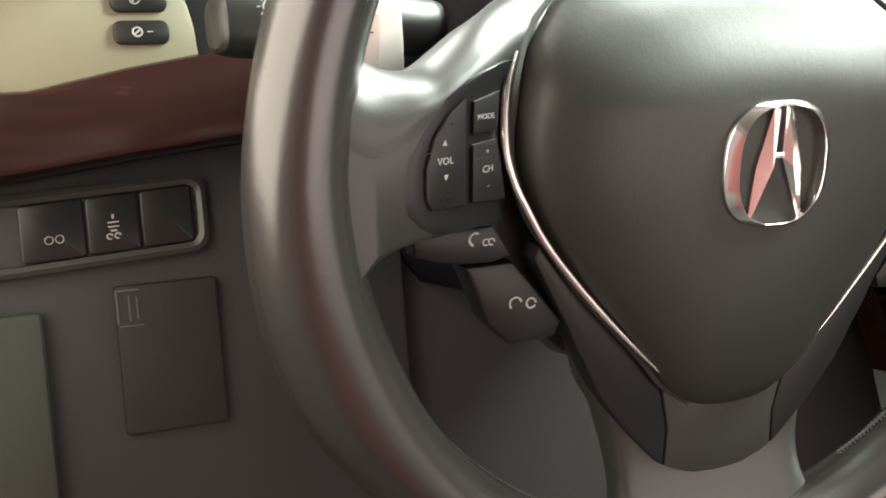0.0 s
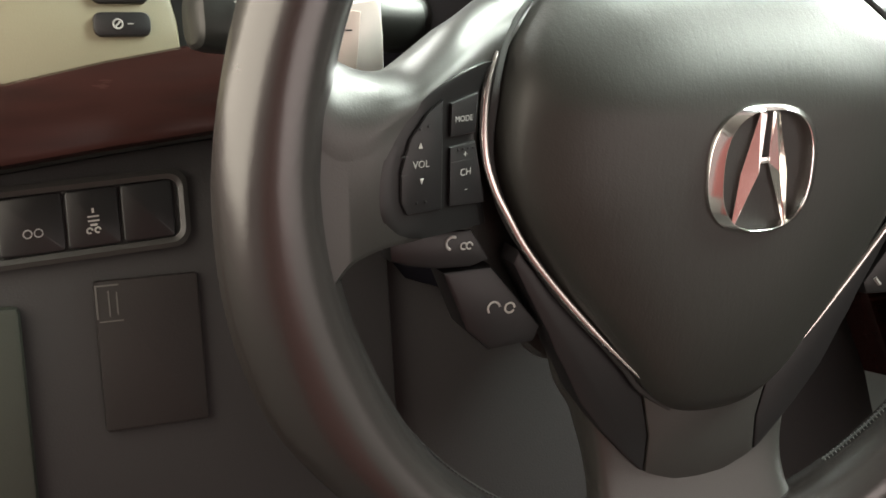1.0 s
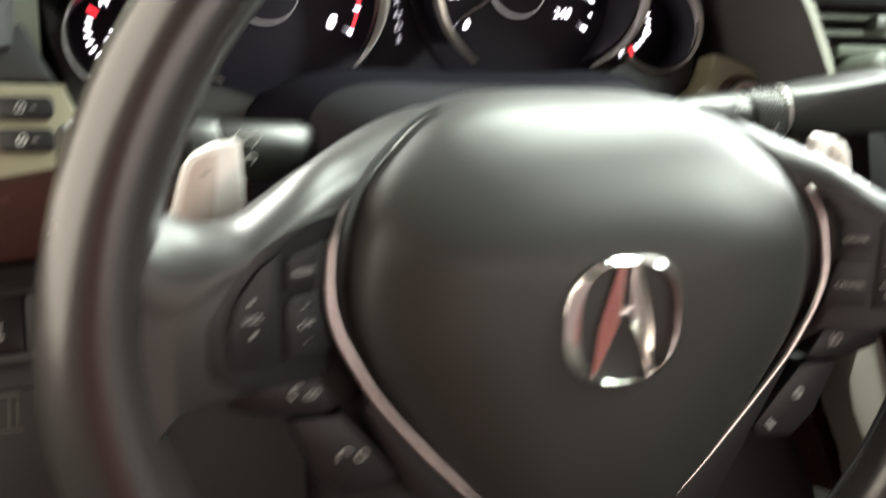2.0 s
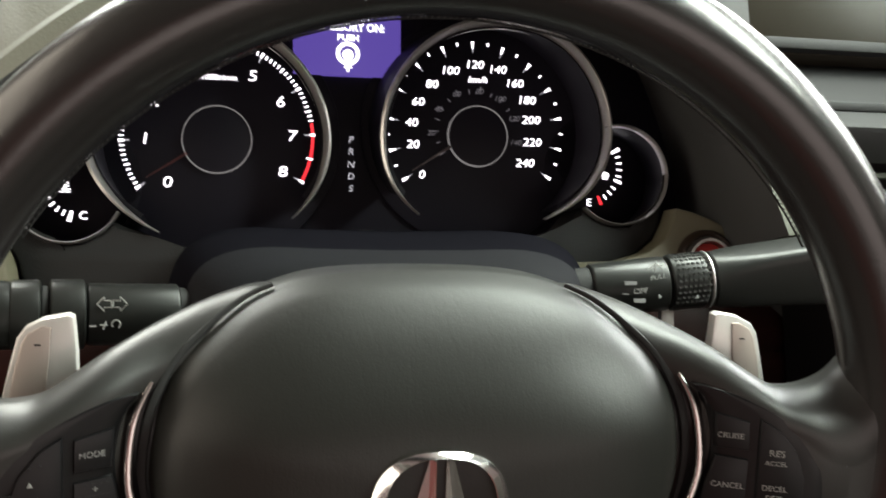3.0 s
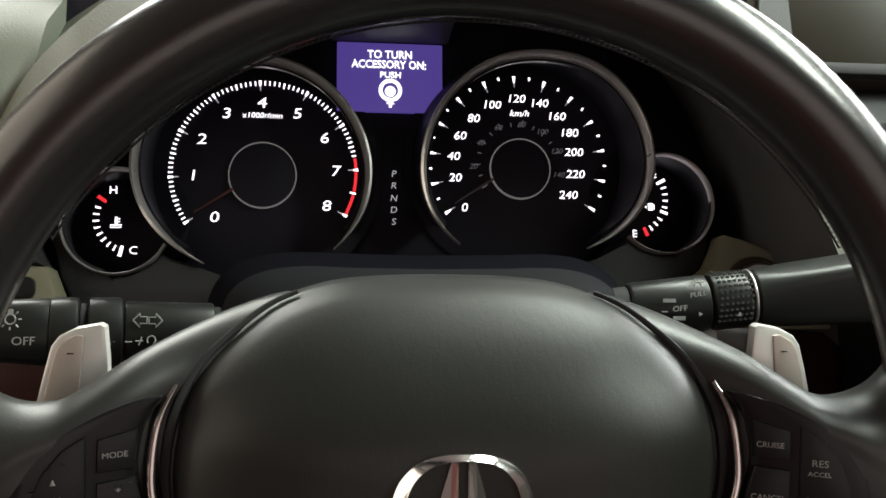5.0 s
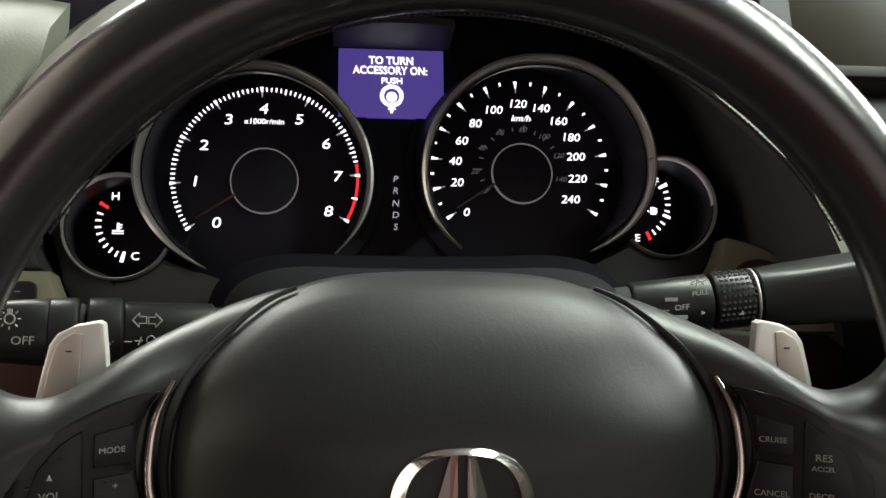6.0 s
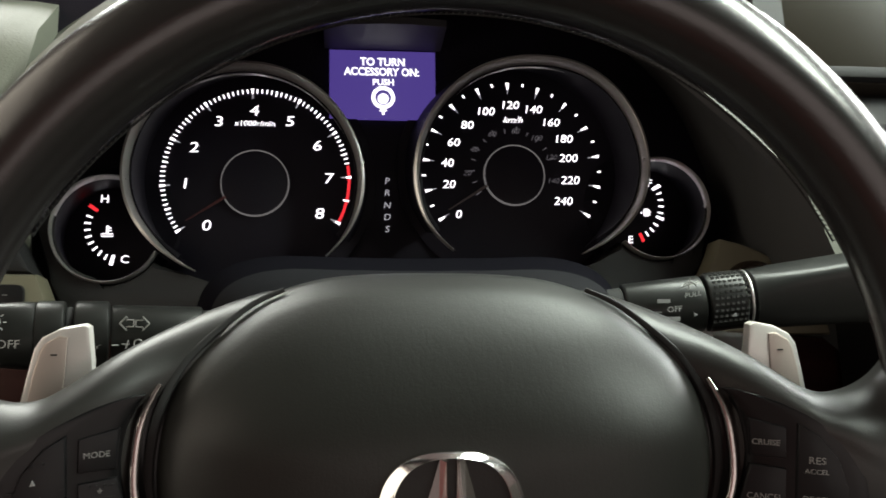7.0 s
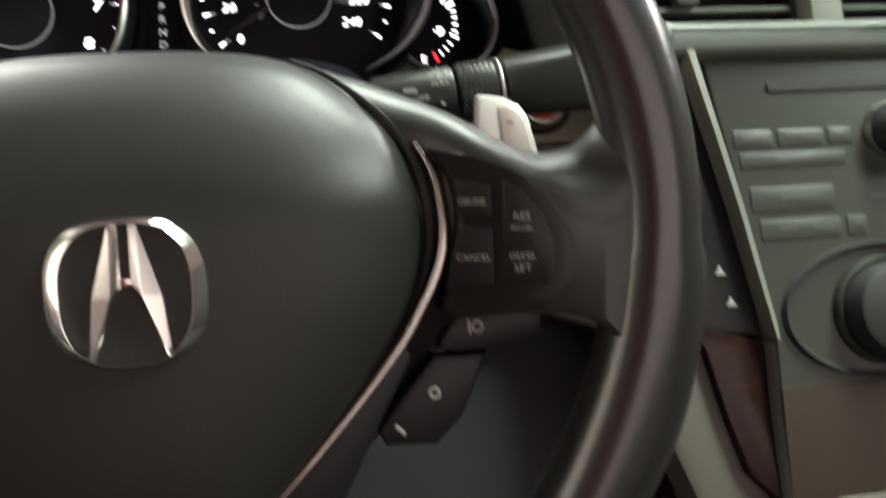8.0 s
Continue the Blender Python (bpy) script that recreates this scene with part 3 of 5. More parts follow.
def curl(cx, cz, r, a0, a1, wide, y):
    line = [(cx + r * math.cos(radians(a0 + (a1 - a0) * k / 10)), y, cz + r * math.sin(radians(a0 + (a1 - a0) * k / 10))) for k in range(11)]
    return tube(line, wide, 6)


part("phone_mark", merge([curl(-0.1075, -0.0265, 0.0022, 60, 250, 0.0005, 0.0043), curl(-0.1035, -0.0278, 0.0011, 0, 300, 0.0003, 0.0043),
                          curl(-0.1015, -0.0278, 0.0011, 0, 300, 0.0003, 0.0043)]), INK, wheel, "white handset mark")
part("talk_mark", merge([curl(-0.0915, -0.051, 0.0022, 10, 220, 0.0004, 0.0053), curl(-0.0855, -0.0515, 0.0018, 0, 330, 0.0004, 0.0053)]), INK, wheel, "white voice mark")
part("info_mark", merge([curl(0.107, -0.027, 0.0018, 0, 360, 0.0005, 0.0043), tube([(0.104, 0.0043, -0.0245), (0.1045, 0.0043, -0.0295)], 0.0005, 6)]), INK, wheel)
part("down_mark", merge([curl(0.092, -0.0485, 0.0016, 0, 360, 0.0006, 0.0053)]), INK, wheel)
part("return_mark", merge([tube([(0.0785, 0.0053, -0.0585), (0.0815, 0.0053, -0.0615)], 0.0008, 6)]), INK, wheel)

# lower spoke insert
TRIM_ARC = [(0.0345, -0.1175), (0.0285, -0.1235), (0.022, -0.1275), (0.0115, -0.1312), (0, -0.1325)]
TRIM_SIDE = [(0.0315, -0.0868), (0.0455, -0.0735), (0.058, -0.061), (0.0715, -0.046), (0.083, -0.0315), (0.0848, -0.036), (0.0775, -0.05), (0.0705, -0.0625), (0.067, -0.0705), (0.063, -0.0775), (0.0585, -0.0865), (0.0555, -0.092),
             (0.05, -0.0995), (0.0445, -0.1065), (0.0345, -0.1175), (0.0285, -0.1235), (0.0262, -0.125), (0.0256, -0.11), (0.0285, -0.097)]
INSERT = [(0.0303, -0.084), (0.0278, -0.097), (0.0249, -0.11), (0.0254, -0.1253), (0.0215, -0.1275), (0.0115, -0.1312), (0, -0.1325)]
INSERT = INSERT + [(-x, z) for x, z in reversed(INSERT[:-1])]
part("trim_seam", plate([(x * 0.985, z + 0.0008) for x, z in [(0.058, -0.0835), (0.0555, -0.091), (0.05, -0.0995), (0.0445, -0.1065)] + TRIM_ARC]
                        + [(-x * 0.985, z + 0.0008) for x, z in reversed([(0.058, -0.0835), (0.0555, -0.091), (0.05, -0.0995), (0.0445, -0.1065)] + TRIM_ARC[:-1])], 0.0068, 0.02, 0.0003), BLACK, wheel, "dark seams round the lower trim")
for side in (-1, 1):
    part("lower_trim", piece(TRIM_SIDE, side, 0.005, 0.016, 0.0008), BUTTON, wheel, "dark moulded trim beside the lower insert")
part("spoke_insert", plate(INSERT, 0.0048, 0.016, 0.0008), SPOKE, wheel, "smooth dark grey cover on the lower spoke")
part("leather_seam", tube([(0.0005, 0.006, -0.134), (0.0005, 0.0035, -0.14), (0.0005, -0.0005, -0.146), (0.0005, -0.0055, -0.152)], 0.0005, 6), BLACK, wheel)

# shift paddles behind the spokes
PAD_OUT = [(0.1175, 0.02), (0.1178, 0.0365), (0.1187, 0.0482), (0.1205, 0.0492), (0.1285, 0.0478), (0.1345, 0.0448), (0.1372, 0.041), (0.1395, 0.0325), (0.1425, 0.02)]
PAD_FACE = [(0.1285, 0.018), (0.1268, 0.0325), (0.1258, 0.045), (0.1288, 0.0455), (0.1335, 0.0428), (0.1355, 0.0395), (0.1378, 0.0315), (0.1405, 0.018)]
for side in (-1, 1):
    paddle = part("shift_paddle", piece(PAD_OUT, side, 0.0425, 0.0475, 0.0011), PADDLE, wheel, "satin silver shift paddle")
    part("paddle_face", piece(PAD_FACE, side, 0.0418, 0.0436, 0.0008), PADDLE_FACE, paddle, "flat grey paddle face, tinted for a red reflection, with a small mark")
    part("paddle_mark", box(0.1303 * side - 0.0011, 0.0414, 0.0387, 0.1303 * side + 0.0011, 0.042, 0.0392), BLACK, paddle)

# ---- instrument cluster ----
cluster = thing("instrument_cluster", "black instrument cluster with lit white dials and metal rims", "instrument cluster")
FACE = 0.213
part("back_panel", box(-0.235, FACE + 0.0025, 0.055, 0.235, FACE + 0.012, 0.265, 0.002), DIAL, cluster)
TC, SC = (-0.0761, 0.1505), (0.066, 0.1580)
tacho = part("rev_counter", disc(*TC, 0.0655, FACE, FACE + 0.002), DIAL, cluster, "black rev counter face")
speedo = part("speedometer", disc(*SC, 0.0655, FACE, FACE + 0.002), DIAL, cluster, "black speedometer face")
TN = [(-0.1024, 0.1246), (-0.1143, 0.1475), (-0.11, 0.1678), (-0.0971, 0.1827), (-0.078, 0.1892), (-0.0585, 0.1835), (-0.0435, 0.1699), (-0.0372, 0.1514), (-0.042, 0.1317)]
for k, (x, z) in enumerate(TN):
    words("numeral", str(k), 0.0058, x, FACE - 0.0004, z, LIT, tacho, 1.28, 0.1)
SN = [(0.0348, 0.1321), (0.0297, 0.1491), (0.0289, 0.1614), (0.0326, 0.1733), (0.0405, 0.1836), (0.051, 0.1918), (0.0652, 0.1958), (0.0786, 0.1935),
      (0.0886, 0.186), (0.0958, 0.1765), (0.0984, 0.1652), (0.099, 0.1523), (0.0946, 0.1402)]
for k, (x, z) in enumerate(SN):
    words("numeral", str(20 * k), 0.0046, x, FACE - 0.0004, z, LIT, speedo, 1.12, 0.15)
words("legend", "km/h", 0.0036, 0.0669, FACE - 0.0004, 0.1872, LIT, speedo, 1.1, 0.3)
words("legend", "x1000r/min", 0.003, -0.0775, FACE - 0.0004, 0.1821, LIT, tacho, 1.1, 0.1)
for text, x, z in (("60", 0.0546, 0.1786), ("80", 0.068, 0.1806), ("100", 0.08, 0.1768), ("120", 0.0882, 0.1657), ("140", 0.0891, 0.1519), ("40", 0.0441, 0.1695), ("20", 0.04, 0.1558)):
    words("inner_numeral", text, 0.003, x, FACE - 0.0004, z, LIT_FAINT, speedo, 1.1, 0.3)
# rev counter marks
for k in range(81):
    a = 215 - 30.4 * k / 10
    if k % 10 == 0:
        part("mark", dash_mark(*TC, a, 0.0487, 0.0516, 0.0010, 0.0017, FACE - 0.0005), LIT, tacho)
        part("mark_tail", dash_mark(*TC, a, 0.0458, 0.0487, 0.0004, 0.0010, FACE - 0.0005), LIT_DIM, tacho)
    elif k < 68:
        part("mark", dash_mark(*TC, a, 0.0489, 0.0513, 0.0007, 0.0008, FACE - 0.0004) if k % 5 else
             dash_mark(*TC, a, 0.0482, 0.0513, 0.0008, 0.0011, FACE - 0.0004), LIT, tacho)
    elif k % 5 == 0:
        part("mark", dash_mark(*TC, a, 0.0482, 0.0515, 0.0008, 0.0012, FACE - 0.0005), LIT, tacho)
part("red_zone", ring(*TC, [(0.0495, FACE - 0.0003), (0.0511, FACE - 0.0003), (0.0511, FACE), (0.0495, FACE)], 215 - 30.4 * 6.75, 215 - 30.4 * 8, 24), LIT_RED, tacho, "lit red zone")
for k in range(25):
    a = 215 - 20.5 * k / 2
    part("mark", dash_mark(*SC, a, 0.0472, 0.0512, 0.0007, 0.0019, FACE - 0.0004) if k % 2 == 0 else
         dash_mark(*SC, a, 0.0494, 0.0513, 0.001, 0.0011, FACE - 0.0004), LIT, speedo)
    if k % 2 == 0:
        part("mark_tail", dash_mark(*SC, a, 0.0445, 0.0472, 0.0002, 0.0007, FACE - 0.0004), LIT_DIM, speedo)
for k in range(13):
    part("inner_mark", dash_mark(*SC, 215 - 33 * k / 2, 0.0215, 0.024 if k % 2 else 0.0255, 0.0004, 0.0007, FACE - 0.0004), LIT_FAINT, speedo)
for (cx, cz), r, top in (((-0.0768, 0.1482), 0.0183, tacho), ((0.0668, 0.1547), 0.0173, speedo)):
    part("hub_cap", disc(cx, cz, r - 0.0004, FACE - 0.0025, FACE, 64, 0.0005), DIAL, top)
    part("hub_ring", ring(cx, cz, [(r - 0.0005, FACE - 0.0029), (r + 0.0001, FACE - 0.0031), (r + 0.0003, FACE - 0.001), (r - 0.0005, FACE - 0.001)]), LIT_RING, top, "thin lit grey hub ring")
part("needle", dash_mark(*TC, 213, 0.019, 0.044, 0.0016, 0.0007, FACE - 0.004), material("dim_red_needle", (0.06, 0.014, 0.014), 0.4), tacho, "dark red needle at rest")
part("needle", dash_mark(*SC, 213, 0.018, 0.044, 0.0016, 0.0007, FACE - 0.004), material("dim_white_needle", (0.09, 0.07, 0.07), 0.4), speedo, "grey needle at rest")


REV_RIM = [(-46, 0.0601), (-34, 0.0613), (-24, 0.0621), (-7, 0.0616), (5, 0.0612), (21, 0.0598), (36, 0.0594), (56, 0.0593), (72, 0.0594), (86, 0.0592), (100, 0.0592), (125, 0.0604), (150, 0.0622), (166, 0.062),
           (177, 0.0621), (188, 0.0622), (206, 0.0605), (218, 0.0591), (231, 0.0574), (245, 0.0568)]
SPEED_RIM = [(-61, 0.055), (-52, 0.0567), (-38, 0.0601), (-23, 0.0637), (-8, 0.0648), (6, 0.0652), (23, 0.0649), (39, 0.065), (57, 0.0642), (83, 0.0605), (92, 0.0598), (117, 0.0597), (135, 0.0595), (155, 0.0605), (173, 0.0619),
             (187, 0.0636), (198, 0.0651), (210, 0.0659), (219, 0.0653), (228, 0.0629)]


def smooth_at(table, a):
    """A running mean over a table, so that the curve has no kinks."""
    return sum(between(table, a + d) for d in (-14, -9, -4, 0, 4, 9, 14)) / 7


def bezel(cx, cz, table, front):
    a0, a1 = table[0][0], table[-1][0]
    sections = []
    for k in range(121):
        a = a0 + (a1 - a0) * k / 120
        q, r = radians(a), smooth_at(table, a)
        w = 0.22 + 0.78 * min(1.0, (a - a0) / 34, (a1 - a) / 34)
        sections.append([(cx + (r + d * w) * math.cos(q), front + y * (0.4 + 0.6 * w), cz + (r + d * w) * math.sin(q))
                         for d, y in ((-0.0040, 0.012), (-0.0034, 0.0055), (-0.0025, 0.0016), (-0.0013, 0.0), (0.0, 0.0008), (0.0003, 0.004), (-0.0012, 0.012))])
    return loft(sections)


def dial_well(cx, cz, table, front, deep, to):
    """The inner wall from the rim back to the dial's own circle."""
    a0, a1 = table[0][0] + 12, table[-1][0] - 12
    sections = []
    for k in range(97):
        a = a0 + (a1 - a0) * k / 96
        q, r = radians(a), smooth_at(table, a)
        c, d = math.cos(q), math.sin(q)
        sections.append([(cx + (r - 0.0048) * c, front + 0.006, cz + (r - 0.0048) * d), (to[0] + 0.0595 * c, deep, to[1] + 0.0595 * d),
                         (to[0] + 0.061 * c, deep, to[1] + 0.061 * d), (cx + (r - 0.0015) * c, front + 0.009, cz + (r - 0.0015) * d)])
    return loft(sections)


for cx, cz, table, to, which in ((-0.0798, 0.1472, REV_RIM, TC, "rev counter"), (0.0704, 0.1543, SPEED_RIM, SC, "speedometer")):
    part("dial_well", dial_well(cx, cz, table, 0.1795, 0.214, to), DIAL, cluster, "black inner wall of the dial")
    part("dial_rim", bezel(cx, cz, table, 0.1795), BEZEL, cluster, "brushed metal rim of the " + which)


def well(cx, cz, r, front, deep):
    return ring(cx, cz, [(r, front), (r + 0.004, front), (r + 0.004, deep), (r, deep)], 0, 360, 96)


# small dials
temp = part("temperature_gauge", disc(-0.1475, 0.1235, 0.033, FACE, FACE + 0.002), DIAL, cluster, "small black temperature gauge")
fuel = part("fuel_gauge", disc(0.139, 0.1375, 0.033, FACE, FACE + 0.002), DIAL, cluster, "small black fuel gauge")
for cx, cz, r, a0, a1 in ((-0.1478, 0.1173, 0.0273, 70, 335), (0.1403, 0.131, 0.0277, -138, 108)):
    part("gauge_wall", ring(cx, cz, [(r + 0.0003, 0.2125), (r - 0.0009, 0.187), (r - 0.0002, 0.184), (r + 0.0012, 0.2125)], a0, a1, 72), DIAL, cluster, "black inner wall of the gauge")
    part("dial_rim", ring(cx, cz, [(r - 0.0011, 0.1862), (r - 0.0008, 0.1815), (r - 0.0002, 0.1803), (r + 0.0004, 0.1815), (r + 0.0006, 0.1862)], a0, a1, 72), BEZEL, cluster, "thin metal rim")
words("legend", "H", 0.0042, -0.1556, FACE - 0.0004, 0.1386, LIT, temp, 1.1)
words("legend", "C", 0.0042, -0.1442, FACE - 0.0004, 0.106, LIT, temp, 1.1)
words("legend", "F", 0.0042, 0.1458, FACE - 0.0004, 0.1513, LIT, fuel, 1.1)
words("legend", "E", 0.0042, 0.1331, FACE - 0.0004, 0.1184, LIT, fuel, 1.1)
for k in range(10):
    a = 150 + (256 - 150) * k / 9
    if k not in (0, 9):
        part("mark", dash_mark(-0.1462, 0.1236, a, 0.0163, 0.0195, 0.0008, 0.001, FACE - 0.0004), LIT, temp)
    b = 28 - (28 + 66) * k / 9
    if k not in (0, 5, 9):
        part("mark", dash_mark(0.1311, 0.1392, b, 0.0193, 0.0224, 0.0008, 0.001, FACE - 0.0004), LIT, fuel)
part("mark", dash_mark(-0.1462, 0.1236, 256, 0.0155, 0.0212, 0.0016, 0.002, FACE - 0.0004), LIT, temp)
part("mark", dash_mark(0.1311, 0.1392, 28, 0.0182, 0.0236, 0.0016, 0.002, FACE - 0.0004), LIT, fuel)
part("mark", dash_mark(0.1311, 0.1392, -22, 0.019, 0.0236, 0.0014, 0.0016, FACE - 0.0004), LIT, fuel)
part("red_mark", dash_mark(-0.1462, 0.1236, 146, 0.0155, 0.021, 0.0017, 0.002, FACE - 0.0004), LIT_RED, temp)
part("red_mark", dash_mark(0.1311, 0.1392, -66, 0.0185, 0.0238, 0.0017, 0.002, FACE - 0.0004), LIT_RED, fuel)
part("fluid_mark", merge([box(-0.1567, FACE - 0.0005, 0.1183, -0.1507, FACE - 0.0003, 0.1188), box(-0.1567, FACE - 0.0005, 0.1196, -0.1507, FACE - 0.0003, 0.1201),
                          box(-0.1543, FACE - 0.0005, 0.1203, -0.153, FACE - 0.0003, 0.1242), box(-0.153, FACE - 0.0005, 0.1214, -0.1516, FACE - 0.0003, 0.1219),
                          box(-0.153, FACE - 0.0005, 0.1229, -0.1516, FACE - 0.0003, 0.1234)]), LIT, temp)
part("pump_mark", merge([box(0.1415, FACE - 0.0005, 0.1322, 0.1444, FACE - 0.0003, 0.1364), box(0.1449, FACE - 0.0005, 0.1328, 0.1453, FACE - 0.0003, 0.1358),
                         plate([(0.1395, 0.1342), (0.1405, 0.1349), (0.1405, 0.1335)], FACE - 0.0005, FACE - 0.0003, 0.00004)]), LIT, fuel)
for letter, z in zip("PRNDS", (0.1506, 0.1439, 0.1368, 0.1302, 0.1235)):
    words("gear_letter", letter, 0.0036, -0.0049, FACE, z, LIT_DIM, cluster, 1.05, 0.15)
# message display
display = part("message_display", box(-0.0368, FACE - 0.001, 0.186, 0.0228, FACE + 0.002, 0.226, 0.0004), SCREEN, cluster, "violet backlit message display")
words("legend", "TO TURN", 0.0045, -0.007, FACE - 0.0014, 0.219, SCREEN_INK, display, 0.9, bold=0.00012)
words("legend", "ACCESSORY ON:", 0.0045, -0.0075, FACE - 0.0014, 0.2132, SCREEN_INK, display, 0.86, bold=0.00012)
words("legend", "PUSH", 0.0034, -0.0067, FACE - 0.0014, 0.2072, SCREEN_INK, display, 1.05, bold=0.0001)
part("push_mark", merge([ring(-0.0068, 0.1985, [(0.0045, FACE - 0.0014), (0.0066, FACE - 0.0014), (0.0066, FACE - 0.001), (0.0045, FACE - 0.001)], 0, 360, 40),
                         disc(-0.0068, 0.1978, 0.0031, FACE - 0.0014, FACE - 0.001, 12, 0.0001), box(-0.0076, FACE - 0.0014, 0.1885, -0.006, FACE - 0.001, 0.192),
                         plate([(-0.0092, 0.1905), (-0.0044, 0.1905), (-0.0068, 0.1935)], FACE - 0.0014, FACE - 0.001, 0.0001)]), SCREEN_INK, display)

part("display_visor", sheet([[(x, 0.183, 0.2285 + 0.002 * math.cos(x * 40)), (x, 0.2, 0.2275), (x, FACE, 0.2268)] for x in (-0.04, -0.02, -0.007, 0.008, 0.026)], 0.004, (0, 0, 1)), VISOR, cluster, "small visor over the display")

# hood round the cluster
ARCH = [(-0.193, 0.11), (-0.19, 0.15), (-0.168, 0.203), (-0.122, 0.241), (-0.06, 0.258), (0, 0.261), (0.06, 0.258),
        (0.12, 0.241), (0.159, 0.207), (0.18, 0.16), (0.188, 0.125), (0.191, 0.105), (0.195, 0.085)]


LIP = [(-0.204, 0.1), (-0.19, 0.125), (-0.168, 0.149), (-0.115, 0.19), (-0.06, 0.211), (0, 0.216), (0.06, 0.211), (0.115, 0.19), (0.1495, 0.165), (0.17, 0.1475), (0.186, 0.132), (0.196, 0.113), (0.2045, 0.094)]


def hood_skin(outer):
    rows = zip(smooth_line([Vector((x, z, 0)) for x, z in ARCH], steps=5), smooth_line([Vector((x, z, 0)) for x, z in LIP], steps=5))
    sections = []
    for c, p in rows:
        d = Vector((p.x * 0.9, p.y - 0.07)).normalized()
        q = p.to_2d()
        front = 0.124 - 0.01 * (p.y - 0.1) / 0.115
        o1, o2, o3, o4 = q + d * 0.0025, q + d * 0.011, q + d * 0.03, q + d * 0.066
        if outer:
            o5, b, m = q + d * 0.15, c.to_2d() + d * 0.016, c.to_2d().lerp(q, 0.3) + d * 0.012
            sections.append([(o1.x, front + 0.0004, o1.y), (o2.x, front + 0.0035, o2.y), (o3.x, front + 0.034, o3.y), (o4.x, front + 0.085, o4.y), (o5.x, front + 0.2, o5.y), (o5.x, front + 0.23, o5.y - 0.02),
                             (b.x, 0.23, b.y), (m.x, front + 0.032, m.y)])
        else:
            m = c.to_2d().lerp(q, 0.3)
            sections.append([(c.x, 0.216, c.y), (m.x, front + 0.03, m.y), (q.x, front + 0.004, q.y), (o1.x, front, o1.y), (o1.x + d.x * 0.002, front + 0.004, o1.y + d.y * 0.002), (o1.x + d.x * 0.002, front + 0.012, o1.y + d.y * 0.002), (c.x + d.x * 0.01, 0.216, c.y + d.y * 0.01)])
    return loft(sections)


hood_top = part("hood_top", hood_skin(True), DASHTOP, None, base=COLUMN)
tagged(hood_top, "grey grained top of the instrument hood", "dashboard", kind="structure")
hood = part("cluster_hood", hood_skin(False), HOOD, None, "dark grained hood over the instruments", base=COLUMN)
tagged(hood, "dark grained hood over the instruments", "dashboard", kind="structure")
# dark lower surround of the dials


def arc(cx, cz, r, a0, a1, n=14):
    return [(cx + r * math.cos(radians(a0 + (a1 - a0) * k / n)), cz + r * math.sin(radians(a0 + (a1 - a0) * k / n))) for k in range(n + 1)]


SURROUND = ([(-0.186, 0.135), (-0.182, 0.118), (-0.1766, 0.1), (-0.174, 0.089), (-0.1695, 0.0803), (-0.167, 0.07), (-0.166, 0.055), (-0.08, 0.055), (0.0, 0.06), (0.06, 0.06), (0.1, 0.073), (0.1321, 0.0815),
             (0.1485, 0.087), (0.1585, 0.0945), (0.1635, 0.102), (0.165, 0.111), (0.169, 0.135)] + arc(0.1403, 0.131, 0.0285, 0, -140) + [(0.106, 0.0985), (0.07, 0.09), (0.0274, 0.098), (0.0, 0.096), (-0.039, 0.0924), (-0.075, 0.086), (-0.106, 0.0905)]
            + arc(-0.1478, 0.1173, 0.0281, 325, 170))
part("lower_surround", plate(SURROUND, 0.1835, 0.2145, 0.003), DASH, cluster, "dark grey moulded surround")

# ---- steering column cover ----
column = thing("column_cover", "dark plastic steering column cover behind the wheel", "steering column")


def column_skin(upper, y0=0.0, y1=1.0):
    """Rounded shells; the upper one has a shallow trough along its middle and an eased front edge."""
    sections = []
    for y, w, top, low in ((0.06, 0.066, 0.066, -0.046), (0.064, 0.072, 0.0735, -0.05), (0.072, 0.079, 0.079, -0.056), (0.085, 0.086, 0.085, -0.06), (0.11, 0.0945, 0.0945, -0.06), (0.15, 0.097, 0.0985, -0.06), (0.2, 0.098, 0.1, -0.06)):
        mid = 0.03
        if not y0 <= y <= y1:
            continue
        if upper:
            pts = [(-w, mid)]
            for k in range(33):
                q = math.pi * (1 - k / 32)
                c, d = math.cos(q), math.sin(q)
                x = w * math.copysign(abs(c) ** 0.42, c)
                z = mid + 0.008 + (top - mid - 0.008) * d ** 0.42
                pts.append((x, z - 0.0028 * math.exp(-(x / (0.55 * w)) ** 4) * min(1.0, (y - 0.06) / 0.03)))
            pts.append((w, mid))
        else:
            w *= 0.74
            pts = [(-w, mid - 0.001), (-w, low + 0.02), (-w * 0.8, low), (w * 0.8, low), (w, low + 0.02), (w, mid - 0.001)]
        sections.append([(x, y, z) for x, z in pts])
    return loft(sections)


# the shade under the hood is in the shell's near-black colour
part("upper_cover", column_skin(True, 0.084), SHROUD_SHADED, column, "upper half of the column cover, blackened for the shade")
part("front_lip", column_skin(True, 0.0, 0.086), SHROUD_LIT, column, "front lip of the column cover, paler where light falls")
part("lower_cover", column_skin(False), SHROUD_SHADED, column, "lower half of the column cover, blackened for the shade")


